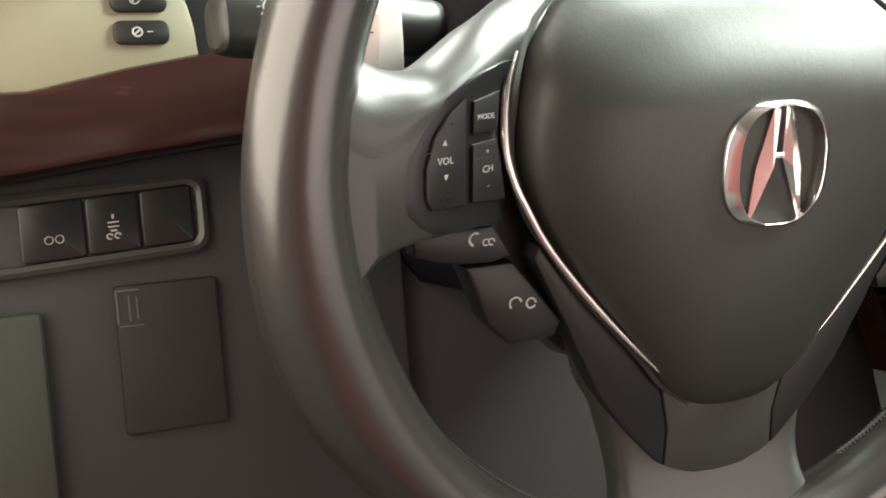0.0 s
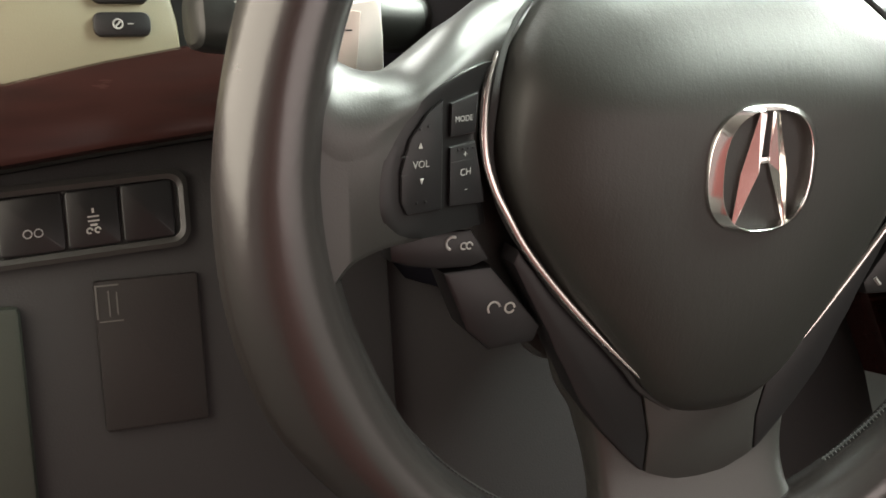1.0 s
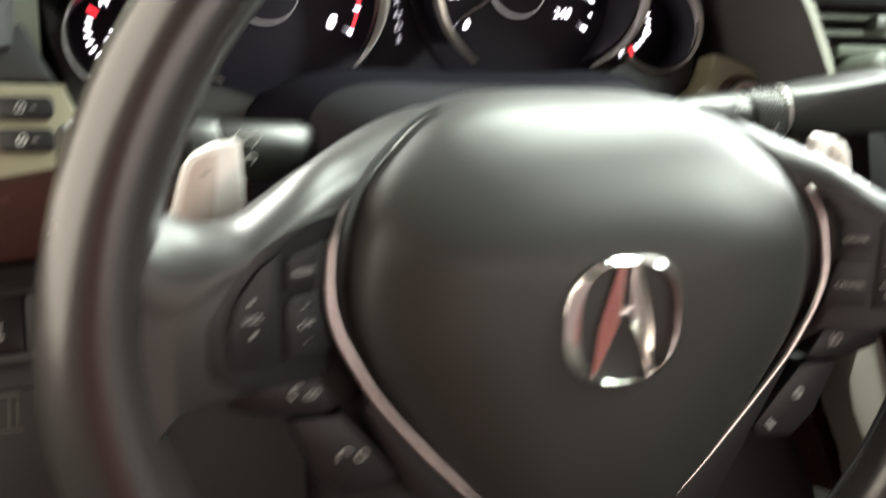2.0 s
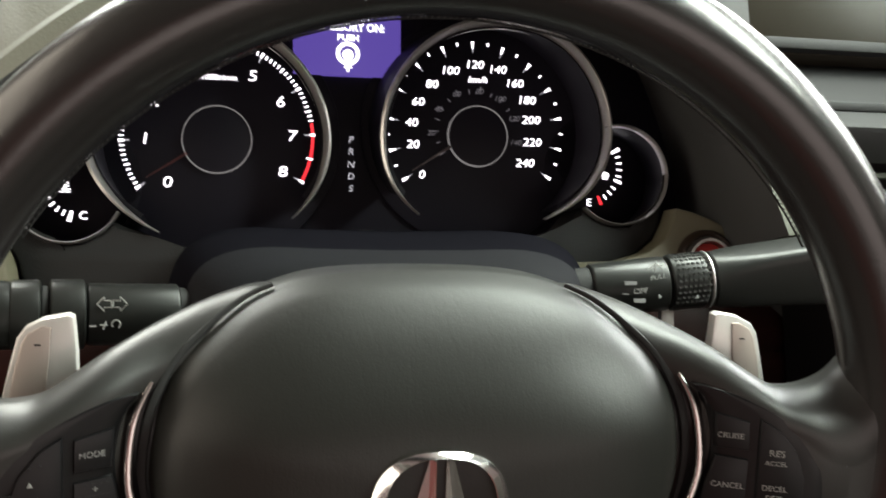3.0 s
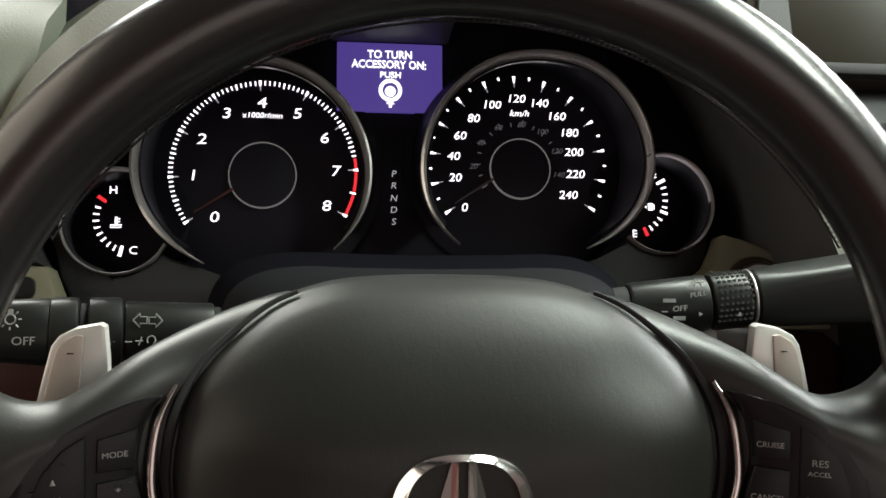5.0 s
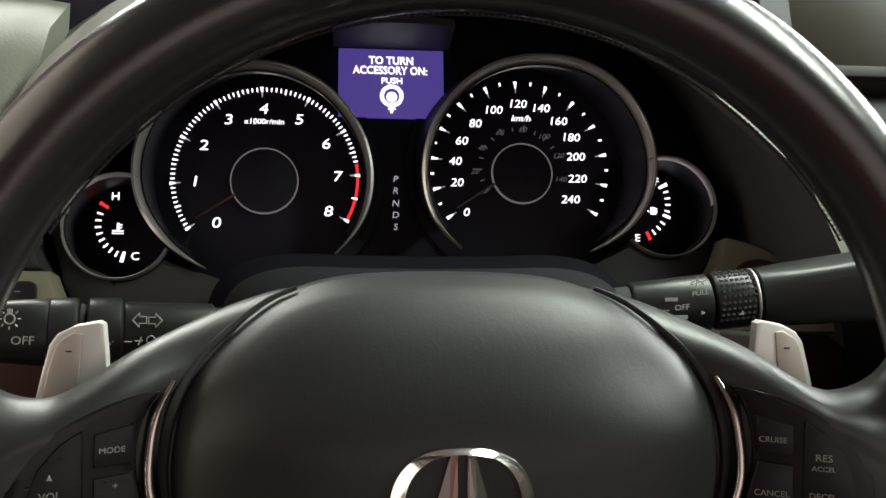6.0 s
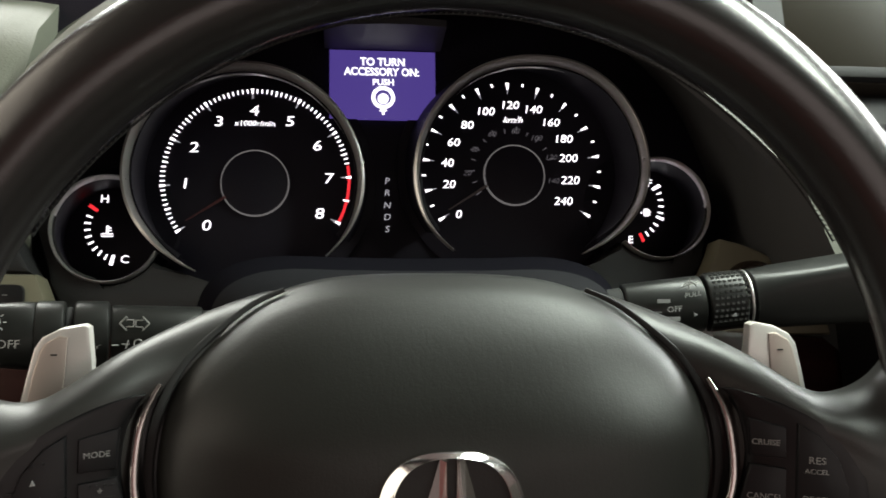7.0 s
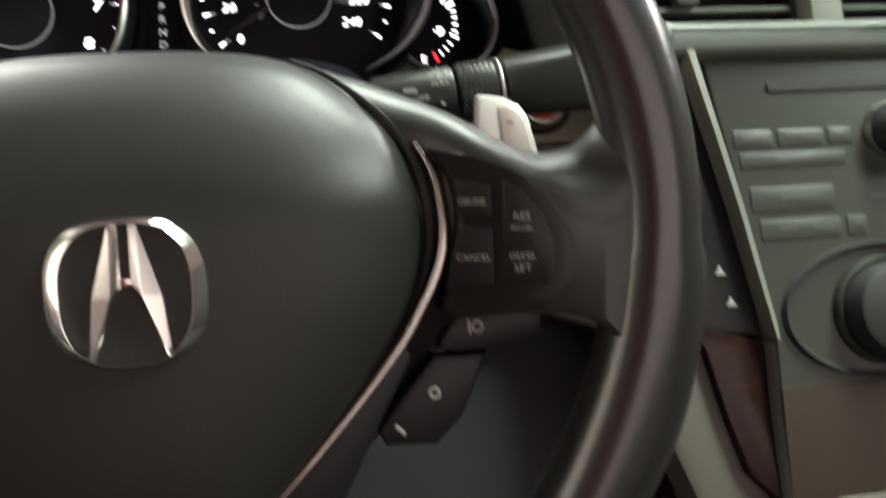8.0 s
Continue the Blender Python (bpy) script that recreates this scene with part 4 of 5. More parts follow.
# ---- stalks ----
def barrel(a, b, shape, sides=28, up=(0, 0, 1)):
    """A turned or flared piece: shape rows are (place along, half height, half depth, squareness)."""
    along = (b - a).normalized()
    side = along.cross(Vector(up)).normalized()
    rise = side.cross(along).normalized()
    sections = []
    for u, high, deep, power in shape:
        loop = []
        for k in range(sides):
            q = 2 * math.pi * k / sides
            c, d = math.cos(q), math.sin(q)
            c, d = math.copysign(abs(c) ** (2 / power), c), math.copysign(abs(d) ** (2 / power), d)
            loop.append(a.lerp(b, u) + side * (deep * c) + rise * (high * d))
        sections.append(loop)
    return loft(sections)


def turned(u0, u1, r0, r1, edge=0.012, soft=0.93):
    """A round section with eased ends."""
    e = min(edge, (u1 - u0) * 0.3)
    rows = [(u0, r0 * soft), (u0 + e * 0.4, r0 * 0.985), (u0 + e, r0), (u1 - e, r1), (u1 - e * 0.4, r1 * 0.985), (u1, r1 * soft)]
    return [(u, r, r, 2.0) for u, r in rows]


light_stalk = thing("light_stalk", "black light and indicator stalk with white marks", "control stalk", group="control stalks")
A, B = Vector((-0.088, 0.088, 0.0565)), Vector((-0.176, 0.07, 0.0558))
part("stem", barrel(A, B, turned(0.0, 0.385, 0.0118, 0.0122)), STALK, light_stalk)
part("root", barrel(A, A.lerp(B, -0.32), turned(0.0, 1.0, 0.0104, 0.0095)), BLACK, light_stalk)
part("collar", barrel(A, B, turned(0.39, 0.535, 0.0137, 0.0137, 0.02, 0.9)), STALK, light_stalk)
part("neck", barrel(A, B, turned(0.535, 0.57, 0.0112, 0.0112)), BLACK, light_stalk)
part("turn_knob", barrel(A, B, turned(0.57, 0.69, 0.0136, 0.0134, 0.016)), STALK, light_stalk)
part("knob_cap", barrel(A, B, [(0.69, 0.0129, 0.0129, 2.0), (0.72, 0.0131, 0.0131, 2.2), (0.79, 0.0124, 0.0122, 3.0), (0.93, 0.0114, 0.0112, 3.4), (0.985, 0.0104, 0.0102, 3.2), (1.0, 0.0088, 0.0086, 3.0)]), STALK, light_stalk, "faceted black end cap")

wiper_stalk = thing("wiper_stalk", "black wiper stalk with ribbed ring and white marks", "control stalk", group="control stalks")
A, B = Vector((0.088, 0.09, 0.066)), Vector((0.2, 0.078, 0.0765))
part("stem", barrel(A, B, turned(0.0, 0.3, 0.0118, 0.0122)), STALK, wiper_stalk)
part("root", barrel(A, A.lerp(B, -0.24), turned(0.0, 1.0, 0.0104, 0.0095)), BLACK, wiper_stalk)
part("stem_tab", box(0.1205, 0.0865, 0.0495, 0.1265, 0.0905, 0.0585, 0.0004), PADDLE, wiper_stalk, "small white tab under the stem")
part("ribbed_ring", barrel(A, B, turned(0.31, 0.455, 0.0124, 0.0124)), STALK, wiper_stalk)
part("bright_ring", barrel(A, B, turned(0.462, 0.474, 0.0128, 0.0128, 0.004)), BEZEL, wiper_stalk, "thin grey ring")
part("flared_lever", barrel(A, B, [(0.485, 0.0112, 0.0112, 2.0), (0.49, 0.0122, 0.012, 2.2), (0.54, 0.0122, 0.0116, 3.2), (0.62, 0.0125, 0.0112, 4.5), (0.72, 0.0129, 0.0108, 5.5), (0.86, 0.0138, 0.0105, 6.0), (0.975, 0.0147, 0.0103, 6.0), (0.99, 0.0145, 0.0101, 6.0), (1.0, 0.0137, 0.0093, 5.0)], up=(0, -0.4, 0.92)), STALK, wiper_stalk, "flat flared black lever end")

# ---- dashboard, column frame ----


def panel(name, bm, mat, label, category="dashboard"):
    ob = part(name, bm, mat, None, label, base=COLUMN)
    return tagged(ob, label, category, kind="structure")


panel("dash_panel_left", plate([(-0.36, 0.04), (-0.24, 0.0415), (-0.2, 0.05), (-0.1675, 0.0555), (-0.1685, 0.07), (-0.1705, 0.0795), (-0.1755, 0.092), (-0.36, 0.096)], 0.165, 0.185, 0.003), BEIGE, "beige plastic dash panel with switches")
panel("dash_upper_left", plate([(-0.36, 0.0965), (-0.178, 0.0925), (-0.184, 0.104), (-0.192, 0.122), (-0.19, 0.15), (-0.36, 0.18)], 0.168, 0.19, 0.004), DASH, "dark grained upper dash panel")
panel("dash_trim_left", plate([(-0.36, -0.003), (-0.245, 0.0085), (-0.2, 0.0145), (-0.154, 0.0195), (-0.08, 0.022), (-0.08, 0.0605), (-0.15, 0.0605), (-0.2, 0.052), (-0.24, 0.0435), (-0.36, 0.042)], 0.158, 0.19, 0.004), WOOD, "dark red wood-look trim strip")
panel("lower_dash_left", plate([(-0.36, -0.2), (-0.07, -0.2), (-0.07, 0.024), (-0.154, 0.018), (-0.2, 0.013), (-0.245, 0.007), (-0.36, -0.005)], 0.19, 0.215, 0.003), DASH, "dark lower dash panel")
panel("dash_panel_right", plate([(0.1, 0.0615), (0.225, 0.0615), (0.222, 0.073), (0.2145, 0.084), (0.2057, 0.0932), (0.196, 0.1015), (0.187, 0.1062), (0.1775, 0.1095), (0.1672, 0.1118), (0.1648, 0.105), (0.16, 0.0952), (0.1508, 0.0882), (0.133, 0.083), (0.1, 0.0815)], 0.168, 0.186, 0.002), BEIGE, "beige plastic dash panel with starter button")
panel("dash_trim_right", plate([(0.1, 0.0), (0.2, -0.035), (0.245, -0.15), (0.285, -0.15), (0.285, -0.04), (0.238, -0.03), (0.232, 0.05), (0.22, 0.06), (0.1, 0.0685)], 0.165, 0.19, 0.004), WOOD, "dark red wood-look trim strip")
panel("lower_dash_right", plate([(0.2404, -0.0435), (0.262, -0.046), (0.265, -0.06), (0.266, -0.1), (0.268, -0.2), (0.27, -0.26), (0.25, -0.26), (0.2272, -0.1142), (0.2166, -0.0876), (0.214, -0.07), (0.222, -0.05)], 0.121, 0.145, 0.005), KNEE, "grey-beige knee panel beside the console")
panel("console_trim", plate([(0.23, -0.0355), (0.264, -0.0435), (0.2655, -0.05), (0.2655, -0.08), (0.267, -0.12), (0.2675, -0.129), (0.2643, -0.1175), (0.2521, -0.1049), (0.2436, -0.0784), (0.2357, -0.0468)], 0.1145, 0.15, 0.0015), WOOD, "dark red wood-look trim beside the console")
panel("lower_dash_middle", plate([(-0.08, -0.22), (0.272, -0.22), (0.245, -0.1), (0.232, -0.05), (0.2, -0.03), (0.1, 0.01), (-0.08, 0.02)], 0.2, 0.222, 0.003), DASH, "dark lower dash panel")

start = thing("start_button", "dark red round starter button in a metal ring", "start button")
part("button_ring", ring(0.183, 0.083, [(0.0098, 0.172), (0.0098, 0.164), (0.0106, 0.1615), (0.0122, 0.1615), (0.0134, 0.164), (0.0134, 0.172)]), SATIN, start)
part("button_surround", ring(0.183, 0.083, [(0.013, 0.17), (0.013, 0.1645), (0.0148, 0.1632), (0.0168, 0.1655), (0.0173, 0.17)]), material("dark_brown_ring", (0.03, 0.018, 0.012), 0.35), start, "dark brown surround")
part("button_cap", disc(0.183, 0.083, 0.0096, 0.164, 0.172, 40, 0.001), START_RED, start)

# ---- dash top and cabin, world axes ----
def room(name, bm, mat, label, category):
    ob = part(name, bm, mat, None, label)
    return tagged(ob, label, category, kind="structure")


def strip_top(xs, profile):
    return sheet([[(x, y, z) for y, z in profile] for x in xs], 0.02, (0, 0.35, -1))


LEFT_TOP = ((0.2, 0.626), (0.206, 0.66), (0.225, 0.69), (0.26, 0.707), (0.35, 0.716), (0.6, 0.735), (0.85, 0.76))
LEFT_FALL = ((-0.45, 0.0), (-0.36, 0.0), (-0.28, 0.0), (-0.215, 0.0), (-0.197, 0.003), (-0.185, 0.011))
room("dash_top_left", sheet([[(x, y + fall, z - fall * 0.06) for y, z in LEFT_TOP] for x, fall in LEFT_FALL], 0.02, (0, 0.35, -1)), DASHTOP, "grey grained dash top", "dashboard")
room("dash_top_middle", strip_top((-0.21, 0.0, 0.215), ((0.335, 0.69), (0.345, 0.712), (0.36, 0.717), (0.6, 0.735), (0.85, 0.76))), DASHTOP, "grey grained dash top", "dashboard")
room("dash_top_right", strip_top((0.5, 0.7, 1.15), ((0.262, 0.66), (0.262, 0.697), (0.265, 0.701), (0.275, 0.703), (0.36, 0.716), (0.6, 0.735), (0.85, 0.76))), TOP_PANEL, "smooth dark top panel with a front lip", "dashboard")
room("dash_top_centre", strip_top((0.215, 0.36, 0.5), ((0.35, 0.70), (0.36, 0.716), (0.6, 0.735), (0.85, 0.76))), DASHTOP, "grey grained dash top", "dashboard")

# centre display: a leaning dark screen in a grey housing
LEAN = Matrix.Translation((0.195, 0.262, 0.6975)) @ Matrix.Rotation(radians(-40), 4, "X")
centre_display = thing("centre_display", "dark switched-off screen leaning in a grey housing on the dash", "display", LEAN)
part("housing", box(0.0, 0.004, -0.004, 0.32, 0.03, 0.1, 0.002), TOP_PANEL, centre_display, "dark grey housing")
part("sill", box(0.0, -0.002, -0.003, 0.32, 0.008, 0.004, 0.0012), DASH, centre_display, "grey lower lip of the housing")
part("side_frame", loft([[(x0, 0.001, z), (x1, 0.001, z), (x1, 0.006, z), (x0, 0.006, z)] for x0, x1, z in ((0.002, 0.0235, 0.0045), (0.006, 0.0235, 0.04), (0.012, 0.0235, 0.098))]), HOOD, centre_display, "grey side frame")
part("screen", box(0.024, 0.0028, 0.0045, 0.295, 0.006, 0.096, 0.0006), OFF_SCREEN, centre_display, "smooth dark satin screen")
room("dash_shelf", box(0.2, 0.18, 0.66, 1.15, 0.3, 0.682, 0.004), DASH, "dark shelf above the air vents", "dashboard")
room("floor", box(-0.5, -1.0, -0.04, 1.25, 1.1, 0.0), CARPET, "dark carpeted cabin floor", "floor")
room("firewall", box(-0.5, 0.62, 0.0, 1.25, 0.66, 0.7), CARPET, "dark footwell wall", "wall")
# the rear opening is added to hold the fill lamp
room("wall_rear", merge([box(0.12, -0.94, 0.0, 1.25, -0.9, 0.72), box(0.12, -0.94, 1.14, 1.25, -0.9, 1.3), box(0.89, -0.94, 0.72, 1.25, -0.9, 1.14)]), LINER, "plain grey closing wall beside the opening added for the fill light", "wall")
# unseen closing wall, made red so the badge and strips reflect red
room("red_reflector_rear", merge([box(-0.5, -0.94, 0.0, 0.118, -0.9, 0.72), box(-0.5, -0.94, 1.14, 0.118, -0.9, 1.3), box(-0.5, -0.94, 0.72, -0.15, -0.9, 1.14)]), RED_REFLECTOR, "unseen plain closing wall beside an opening, red for the chrome's reflections", "wall")
room("ceiling", box(-0.5, -0.95, 1.24, 1.25, 0.13, 1.28), LINER, "plain grey headliner", "ceiling")
for name, x0, x1, low in (("wall_left", -0.46, -0.42, 0.5), ("wall_right", 1.16, 1.2, 0.8)):
    room(name, merge([box(x0, -0.95, 0.0, x1, 1.0, low), box(x0, 0.28, low, x1, 0.36, 1.26), box(x0, -0.55, 1.18, x1, 0.28, 1.26)] + ([box(x0, 0.36, low, x1, 1.0, 0.8)] if low < 0.8 else [])), LINER, "grey door wall with an opening", "wall")
# second unseen red wall, for badge faces that tilt left
room("red_reflector_left", box(-0.46, -0.95, 0.5, -0.42, -0.55, 1.26), RED_REFLECTOR, "unseen closing wall behind the door opening, red for the chrome's reflections", "wall")
room("wall_right_rear", box(1.16, -0.95, 0.8, 1.2, -0.55, 1.26), LINER, "grey cloth wall behind the door opening", "wall")

# ---- switches on the dash, left of the column ----
for z in (0.0675, 0.0815):
    sw = thing("dash_button", "dark oblong button set in the beige panel", "button", group="dash buttons")
    part("button_cap", plate(rounded(-0.2036, z - 0.0052, -0.1798, z + 0.0052, 0.0035), 0.1625, 0.17, 0.0012), BUTTON, sw)
    part("button_mark", merge([curl(-0.1935, z, 0.002, 0, 360, 0.0004, 0.1624), tube([(-0.1945, 0.1624, z - 0.001), (-0.1925, 0.1624, z + 0.001)], 0.0004, 6),
                               tube([(-0.1895, 0.1624, z), (-0.187, 0.1624, z)], 0.00025, 6)]), GREY_INK if z > 0.07 else INK, sw)

bank = thing("switch_bank", "dark three-switch bank in a rounded grey bezel", "switch bank")


def slope(bm, k=0.055):
    for v in bm.verts:
        v.co.z += k * (v.co.x + 0.2)
    return bm


def frame_ring(x0, z0, x1, z1, r, wide, y0, y1):
    a, b = rounded(x0, z0, x1, z1, r, 6), rounded(x0 + wide, z0 + wide, x1 - wide, z1 - wide, r - wide * 0.6, 6)
    m = [((p[0] + q[0]) / 2, (p[1] + q[1]) / 2) for p, q in zip(a, b)]
    return loft([[(x, y1, z) for x, z in a], [(x, y0 + 0.001, z) for x, z in a], [(x, y0, z) for x, z in m], [(x, y0 + 0.001, z) for x, z in b], [(x, y1, z) for x, z in b]], closed=True)


part("bezel", slope(frame_ring(-0.275, -0.033, -0.1675, 0.0035, 0.008, 0.0045, 0.1845, 0.192)), BANK, bank, "rounded grey bezel")
part("recess", slope(plate(rounded(-0.272, -0.03, -0.1705, 0.0005, 0.006), 0.1885, 0.192, 0.0005)), BLACK, bank)
for x0, x1 in ((-0.25, -0.2225), (-0.2215, -0.1985), (-0.1975, -0.174)):
    part("switch", slope(plate(rounded(x0, -0.028, x1, -0.0015, 0.002), 0.1865, 0.19, 0.001)), GLOSS, bank)
part("switch_mark", slope(merge([box(-0.2125, 0.1862, -0.0145, -0.2075, 0.1866, -0.0138), box(-0.2125, 0.1862, -0.0165, -0.2075, 0.1866, -0.0158), box(-0.2115, 0.1862, -0.0185, -0.2085, 0.1866, -0.0175),
                                 curl(-0.212, -0.0205, 0.0012, 0, 300, 0.0004, 0.1864), curl(-0.2085, -0.0205, 0.0012, 0, 300, 0.0004, 0.1864), box(-0.2105, 0.1862, -0.0125, -0.2095, 0.1866, -0.0105)])), INK, bank)
part("switch_mark", slope(merge([curl(-0.238, -0.0185, 0.0018, 0, 360, 0.0003, 0.1864), curl(-0.2335, -0.0185, 0.0018, 0, 360, 0.0003, 0.1864)])), GREY_INK, bank)

cover = thing("fuse_cover", "dull dark brown cover flap under the switches", "cover flap")
part("flap", plate(rounded(-0.213, -0.115, -0.166, -0.0445, 0.002), 0.186, 0.192, 0.0012), FLAP, cover)
part("flap_mark", merge([box(-0.2125, 0.1854, -0.047, -0.202, 0.1862, -0.0463), box(-0.2125, 0.1854, -0.062, -0.2117, 0.1862, -0.047), box(-0.207, 0.1854, -0.061, -0.2064, 0.1862, -0.049),
                         box(-0.2035, 0.1854, -0.0605, -0.2029, 0.1862, -0.05), box(-0.2115, 0.1854, -0.0635, -0.201, 0.1862, -0.063)]), FAINT_INK, cover)
panel("kick_panel", box(-0.3, 0.182, -0.26, -0.2445, 0.2, -0.052, 0.003), KICK, "grey-green kick panel at the footwell side")


# ---- marks on the stalks ----
def sun_mark(x, y, z, r):
    rays = [tube([(x + 1.5 * r * math.cos(radians(a)), y, z + 1.5 * r * math.sin(radians(a))), (x + 2.1 * r * math.cos(radians(a)), y, z + 2.1 * r * math.sin(radians(a)))], 0.00028, 5)
            for a in (-135, -90, -45, 0, 45, 135, 180)]
    return merge([curl(x, z, r, 0, 360, 0.0003, y), box(x - 0.0009, y - 0.0002, z + r, x + 0.0009, y + 0.0002, z + r * 2.0)] + rays)


def arrow_outline(x, y, z, side):
    pts = [(0, 0), (-0.0026, 0.0027), (-0.0026, 0.0013), (-0.0052, 0.0013), (-0.0052, -0.0013), (-0.0026, -0.0013), (-0.0026, -0.0027), (0, 0)]
    return tube([(x + px * side, y, z + pz) for px, pz in pts], 0.0003, 5)


part("light_mark", sun_mark(-0.1585, 0.0588, 0.0598, 0.0019), INK, light_stalk)
words("legend", "OFF", 0.0031, -0.1535, 0.0586, 0.0516, INK, light_stalk, 1.1)
part("turn_mark", merge([arrow_outline(-0.1163, 0.0695, 0.0602, -1), arrow_outline(-0.1055, 0.0715, 0.0602, 1)]), INK, light_stalk)
part("fog_mark", merge([curl(-0.1095, 0.0525, 0.0016, -60, 220, 0.0003, 0.0712), tube([(-0.119, 0.0693, 0.0518), (-0.1165, 0.0697, 0.0518)], 0.0003, 5), tube([(-0.114, 0.0703, 0.0505), (-0.113, 0.0705, 0.0538)], 0.0003, 5), tube([(-0.1153, 0.07, 0.0522), (-0.1125, 0.0706, 0.0522)], 0.0003, 5)]), INK, light_stalk)
words("legend", "OFF", 0.0026, -0.1262, 0.0677, 0.0516, INK, light_stalk, 1.1)
words("legend", "PULL", 0.002, 0.1135, 0.0738, 0.0716, INK, wiper_stalk, 1.2, 0.2, -10)
words("legend", "OFF", 0.0023, 0.1055, 0.0742, 0.0655, INK, wiper_stalk, 1.15, 0.1, -5)
part("legend_bar", merge([box(0.0985, 0.0746, 0.0682, 0.104, 0.075, 0.0698), box(0.1025, 0.0742, 0.0606, 0.1078, 0.0746, 0.0624), box(0.0975, 0.0742, 0.064, 0.1, 0.0746, 0.0646)]), GREY_INK, wiper_stalk)
part("wiper_mark", merge([curl(0.1126, 0.074, 0.003, 20, 160, 0.0003, 0.0742), tube([(0.109, 0.0742, 0.0748), (0.1165, 0.0742, 0.0772)], 0.0003, 5), tube([(0.112, 0.0742, 0.0735), (0.1128, 0.0742, 0.0785)], 0.0003, 5)]), INK, wiper_stalk)
part("arrow_mark", merge([plate([(0.1135, 0.0622), (0.1135, 0.0642), (0.1153, 0.0632)], 0.0735, 0.0738, 0.0001), plate([(0.1295, 0.0622), (0.1315, 0.0622), (0.1312, 0.0642)], 0.072, 0.0723, 0.0001)]), GREY_INK, wiper_stalk)
ribs = []
for k in range(7):
    for j in range(14):
        a = radians(-20 + 12 * j)
        mid = A.lerp(B, 0.322 + 0.0195 * k)
        x, y, z = mid.x, mid.y - 0.0124 * math.sin(a), mid.z + 0.0124 * math.cos(a)
        ribs.append(box(x - 0.0007, y - 0.0005, z - 0.0005, x + 0.0007, y + 0.0005, z + 0.0005))
tagged(part("grip_studs", merge(ribs), SPOKE, wiper_stalk, smooth=False), kind="stuff")

# ---- air vents and centre stack ----
def air_vent(x0, x1, y, slant, tab):
    """Five slats over a wide grey sill; slant leans the left end along the instrument hood."""
    z0, z1 = 0.105, 0.161
    v = thing("air_vent", "black slatted air vent over a satin grey sill", "air vent", group="dash vents")
    part("sill", loft([[(x, y - 0.003, z0), (x, y - 0.0042, z0 + 0.002), (x, y - 0.0042, z0 + 0.0052), (x, y - 0.0025, z0 + 0.0066), (x, y + 0.02, z0 + 0.0066), (x, y + 0.02, z0)] for x in (x0 + 0.001, x1)]), BAND, v, "satin grey sill of the vent")
    for x, w, lean in ((x0, 0.0016, slant), (x1 - 0.0022, 0.0022, 0.0)):
        part("side_frame", loft([[(x - lean * (z - z0), y, z), (x + w - lean * (z - z0), y, z), (x + w - lean * (z - z0), y + 0.022, z), (x - lean * (z - z0), y + 0.022, z)] for z in (z0 + 0.007, z1)]), DASH, v)
    part("top_rail", box(x0 - slant * 0.054, y - 0.001, z1, x1, y + 0.022, z1 + 0.005, 0.001), DASH, v)
    part("back", box(x0 - slant * 0.05, y + 0.022, z0 + 0.002, x1 - 0.002, y + 0.026, z1), BLACK, v)
    for k in range(5):
        z = 0.119 + 0.0088 * k
        left = x0 + 0.0017 - slant * (z - z0)
        part("slat", loft([[(x, y + 0.0022, z - 0.0019), (x, y + 0.0006, z - 0.0012), (x, y + 0.0004, z + 0.0008), (x, y + 0.002, z + 0.0016), (x, y + 0.017, z + 0.0034), (x, y + 0.017, z + 0.0008)] for x in (left, x1 - 0.0024)]), BAND, v)
    part("vent_tab", box(tab - 0.006, y - 0.006, 0.1195, tab + 0.006, y + 0.006, 0.128, 0.002), STACK, v, "sliding tab on the slats")
    return v


air_vent(0.2185, 0.31, 0.134, 0.48, 0.25)
air_vent(0.332, 0.43, 0.134, 0.0, 0.381)
stack = thing("centre_stack", "grey centre stack with radio buttons and round knobs", "centre console")
part("face", plate([(0.24, 0.104), (0.246, 0.088), (0.2565, 0.034), (0.264, -0.025), (0.27, -0.045), (0.27, -0.2), (0.5, -0.2), (0.5, 0.104)], 0.112, 0.16, 0.002), STACK, stack, "grey plastic face")
part("vent_pillar", plate([(0.3115, 0.1), (0.3305, 0.1), (0.326, 0.17), (0.309, 0.17)], 0.122, 0.15, 0.004), TRIM, stack, "satin grey pillar between the vents")
part("top_band", pillow([(0.222, 0.0885), (0.26, 0.087), (0.5, 0.0885), (0.5, 0.1045), (0.26, 0.1045), (0.226, 0.1045)], [(0.0, 0.14), (0.0, 0.11), (0.0015, 0.1065), (0.004, 0.1045), (0.006, 0.1042)]), BAND, stack, "satin grey band under the vents")
part("side_strip", loft([[(x - w, 0.108, z), (x - w * 0.4, 0.1045, z), (x + w * 0.6, 0.1045, z), (x + w, 0.108, z), (x + w, 0.125, z), (x - w, 0.125, z)]
                         for x, z, w in ((0.2365, 0.093, 0.0036), (0.2408, 0.075, 0.0032), (0.2482, 0.045, 0.0028), (0.2552, 0.015, 0.0026), (0.2612, -0.015, 0.0025), (0.2655, -0.036, 0.002), (0.267, -0.044, 0.0014))]), TRIM, stack, "satin grey edge strip")
part("lower_strip", loft([[(x - w, 0.11, z), (x, 0.1075, z), (x + w, 0.11, z), (x + w, 0.13, z), (x - w, 0.13, z)] for x, z, w in ((0.2665, -0.045, 0.0014), (0.2665, -0.08, 0.0013), (0.268, -0.12, 0.0012), (0.272, -0.16, 0.0012))]), TRIM, stack, "thin grey edge strip")
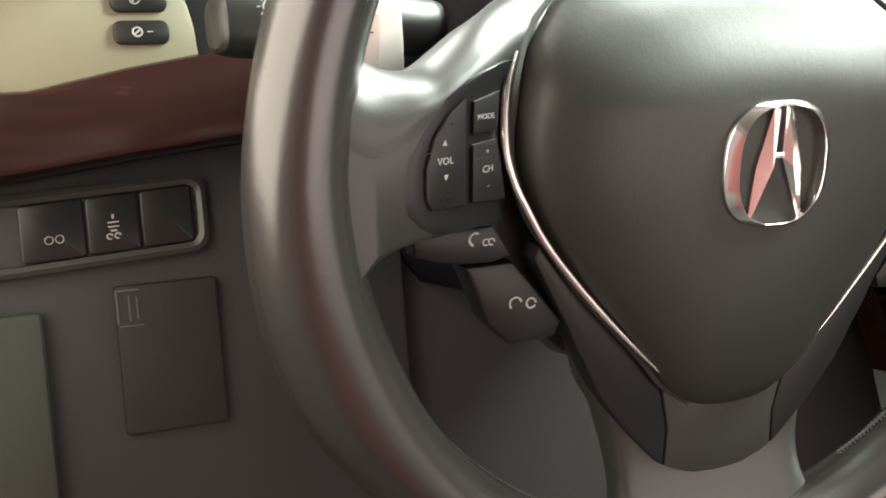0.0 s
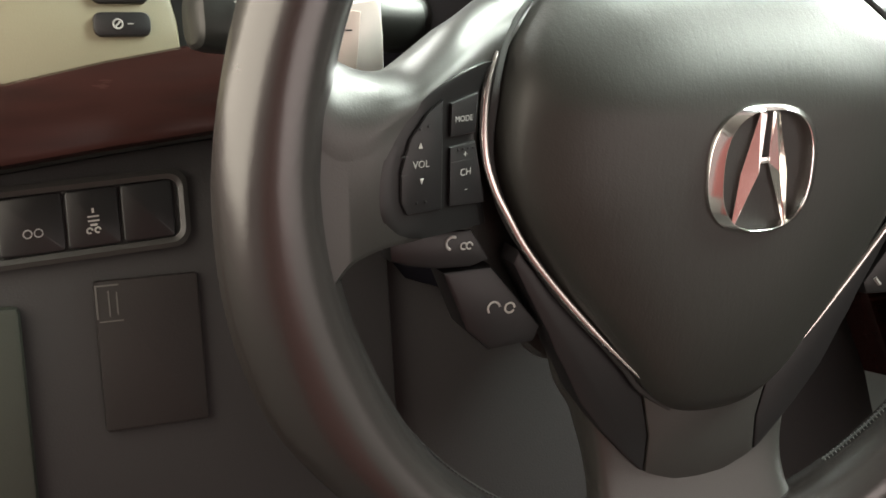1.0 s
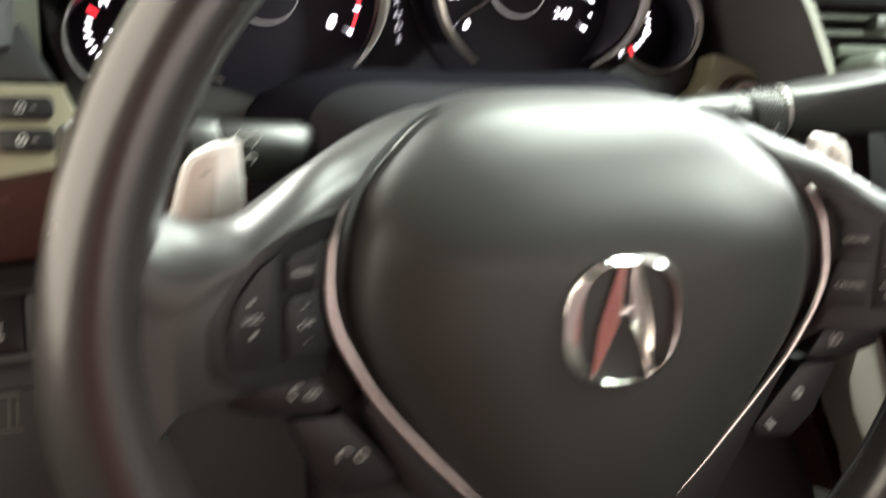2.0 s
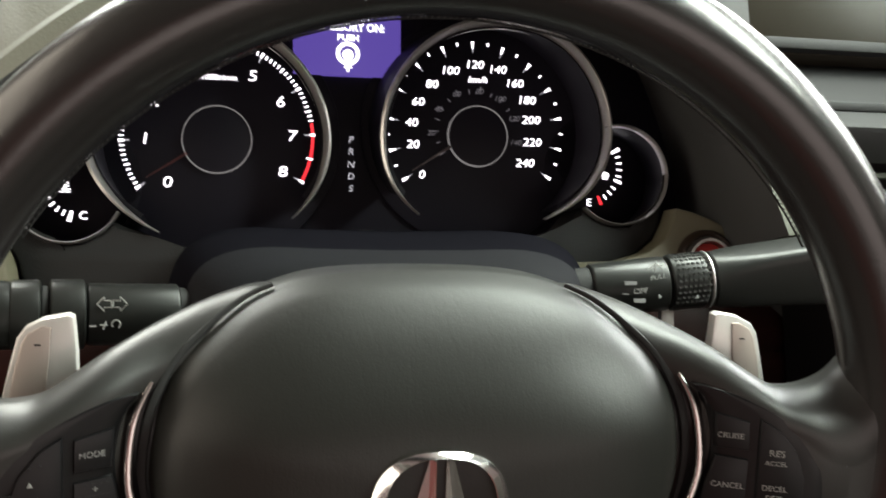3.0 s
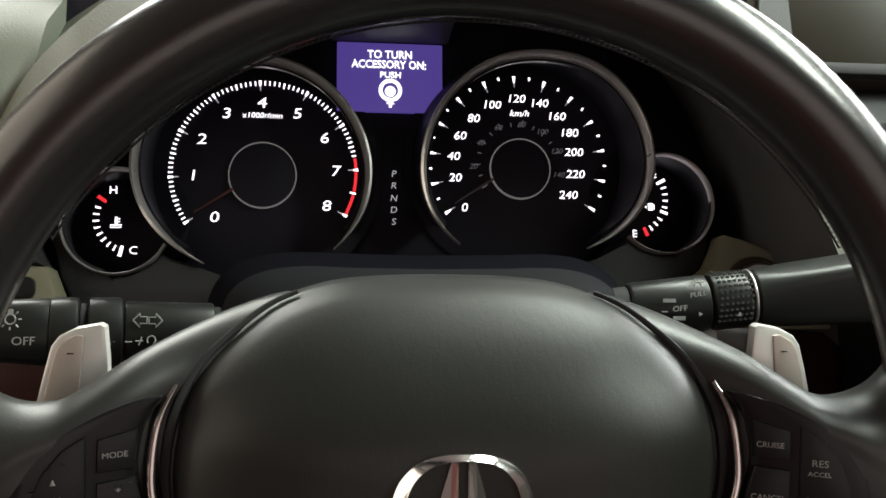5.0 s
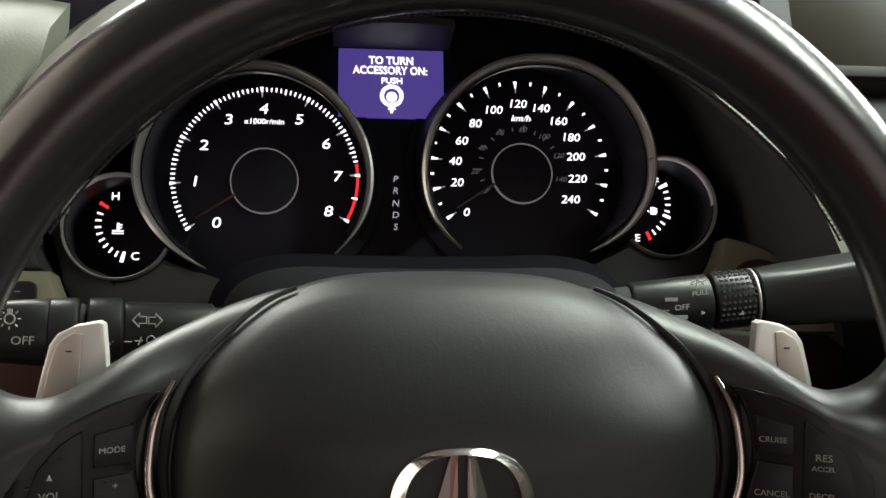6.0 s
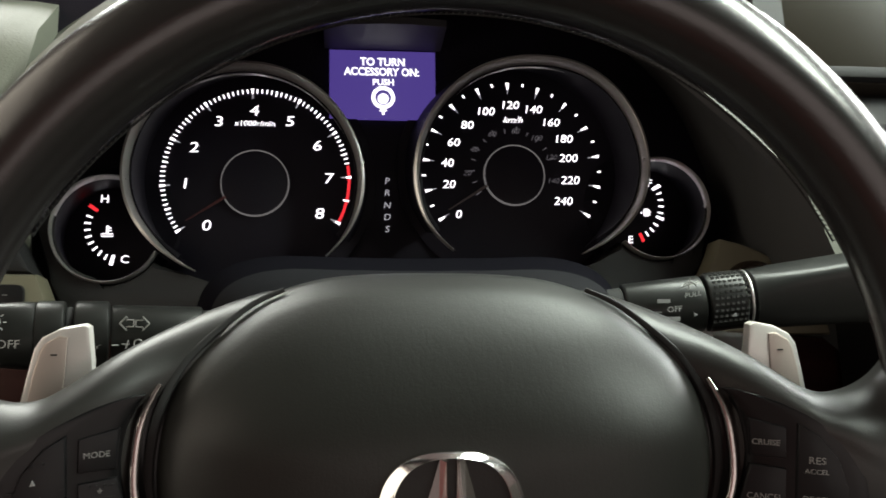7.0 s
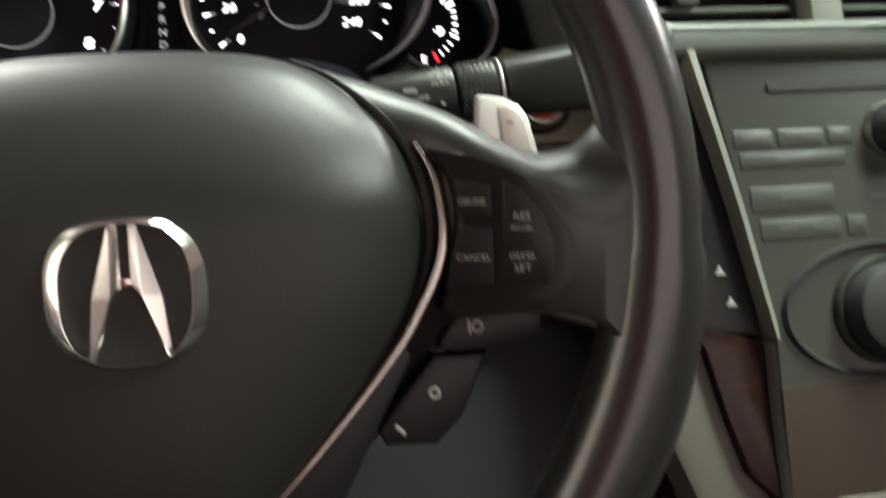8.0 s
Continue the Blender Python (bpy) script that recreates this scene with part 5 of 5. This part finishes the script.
part("side_panel", plate([(0.222, 0.086), (0.238, 0.086), (0.249, 0.045), (0.256, 0.01), (0.262, -0.025), (0.264, -0.042), (0.2325, -0.037), (0.226, 0.0)], 0.114, 0.16, 0.001), GLOSS, stack, "dark side panel with small marks")
for x, z in ((0.2456, -0.0111), (0.2497, -0.0257)):
    part("arrow_mark", plate([(x - 0.0028, z - 0.0016), (x + 0.0028, z - 0.0016), (x + 0.0012, z + 0.0002), (x, z + 0.0026), (x - 0.0012, z + 0.0002)], 0.1128, 0.1135, 0.0001), INK, stack)
part("disc_slot", box(0.277, 0.1105, 0.0718, 0.42, 0.114, 0.0756), BLACK, stack, "narrow dark disc slot")
for x0, x1, z0, z1 in ((0.2575, 0.2775, 0.0455, 0.0535), (0.28, 0.304, 0.0455, 0.0535), (0.306, 0.319, 0.0455, 0.0535), (0.2635, 0.3065, 0.015, 0.0265), (0.267, 0.3085, 0.0015, 0.011), (0.3115, 0.322, 0.0015, 0.011),
                       (0.26, 0.3145, 0.0355, 0.0425)):
    part("stack_button", plate(rounded(x0, z0, x1, z1, 0.0015), 0.1113, 0.114, 0.0004), STACK, stack)
for x, z, w in ((0.2675, 0.0495, 0.0055), (0.292, 0.0505, 0.0075), (0.288, 0.0392, 0.009), (0.29, 0.021, 0.0115), (0.3284, 0.0197, 0.0035), (0.281, 0.0067, 0.0045), (0.299, 0.0067, 0.0055)):
    part("stack_mark", box(x - w, 0.111, z - 0.0006, x + w, 0.1114, z + 0.0006), FAINT_INK, stack)


def knob(x, z, r, y, mat_ring):
    k = part("knob", ring(x, z, [(0.0, y - 0.016), (r * 0.8, y - 0.016), (r * 0.88, y - 0.015), (r * 0.92, y - 0.012), (r, y), (0.0, y)], 0, 360, 40), BLACK, stack, "round black knob")
    part("knob_ring", ring(x, z, [(r, y - 0.004), (r * 1.06, y - 0.005), (r * 1.12, y - 0.003), (r * 1.12, y + 0.002), (r, y + 0.002)], 0, 360, 40), mat_ring, k)
    part("knob_mark", box(x - 0.001, y - 0.0165, z + r * 0.2, x + 0.001, y - 0.0158, z + r * 0.7), INK, k)


knob(0.339, 0.0505, 0.0125, 0.112, SATIN)
knob(0.3255, -0.0345, 0.023, 0.112, STACK)
part("knob_surround", ring(0.3235, -0.034, [(0.0455, 0.113), (0.0462, 0.1095), (0.0475, 0.1085), (0.049, 0.1085), (0.0505, 0.113)], 0, 360, 72, 0.64), BLACK, stack, "dark surround of the climate knob")
part("lower_face", plate([(0.2695, -0.0665), (0.45, -0.0665), (0.45, -0.2), (0.2735, -0.2), (0.2695, -0.12)], 0.1105, 0.115, 0.001), BROWN, stack, "dull dark brown lower face")
part("ash_lid", plate(rounded(0.29, -0.19, 0.42, -0.119, 0.004), 0.1075, 0.112, 0.002), KNEE, stack)
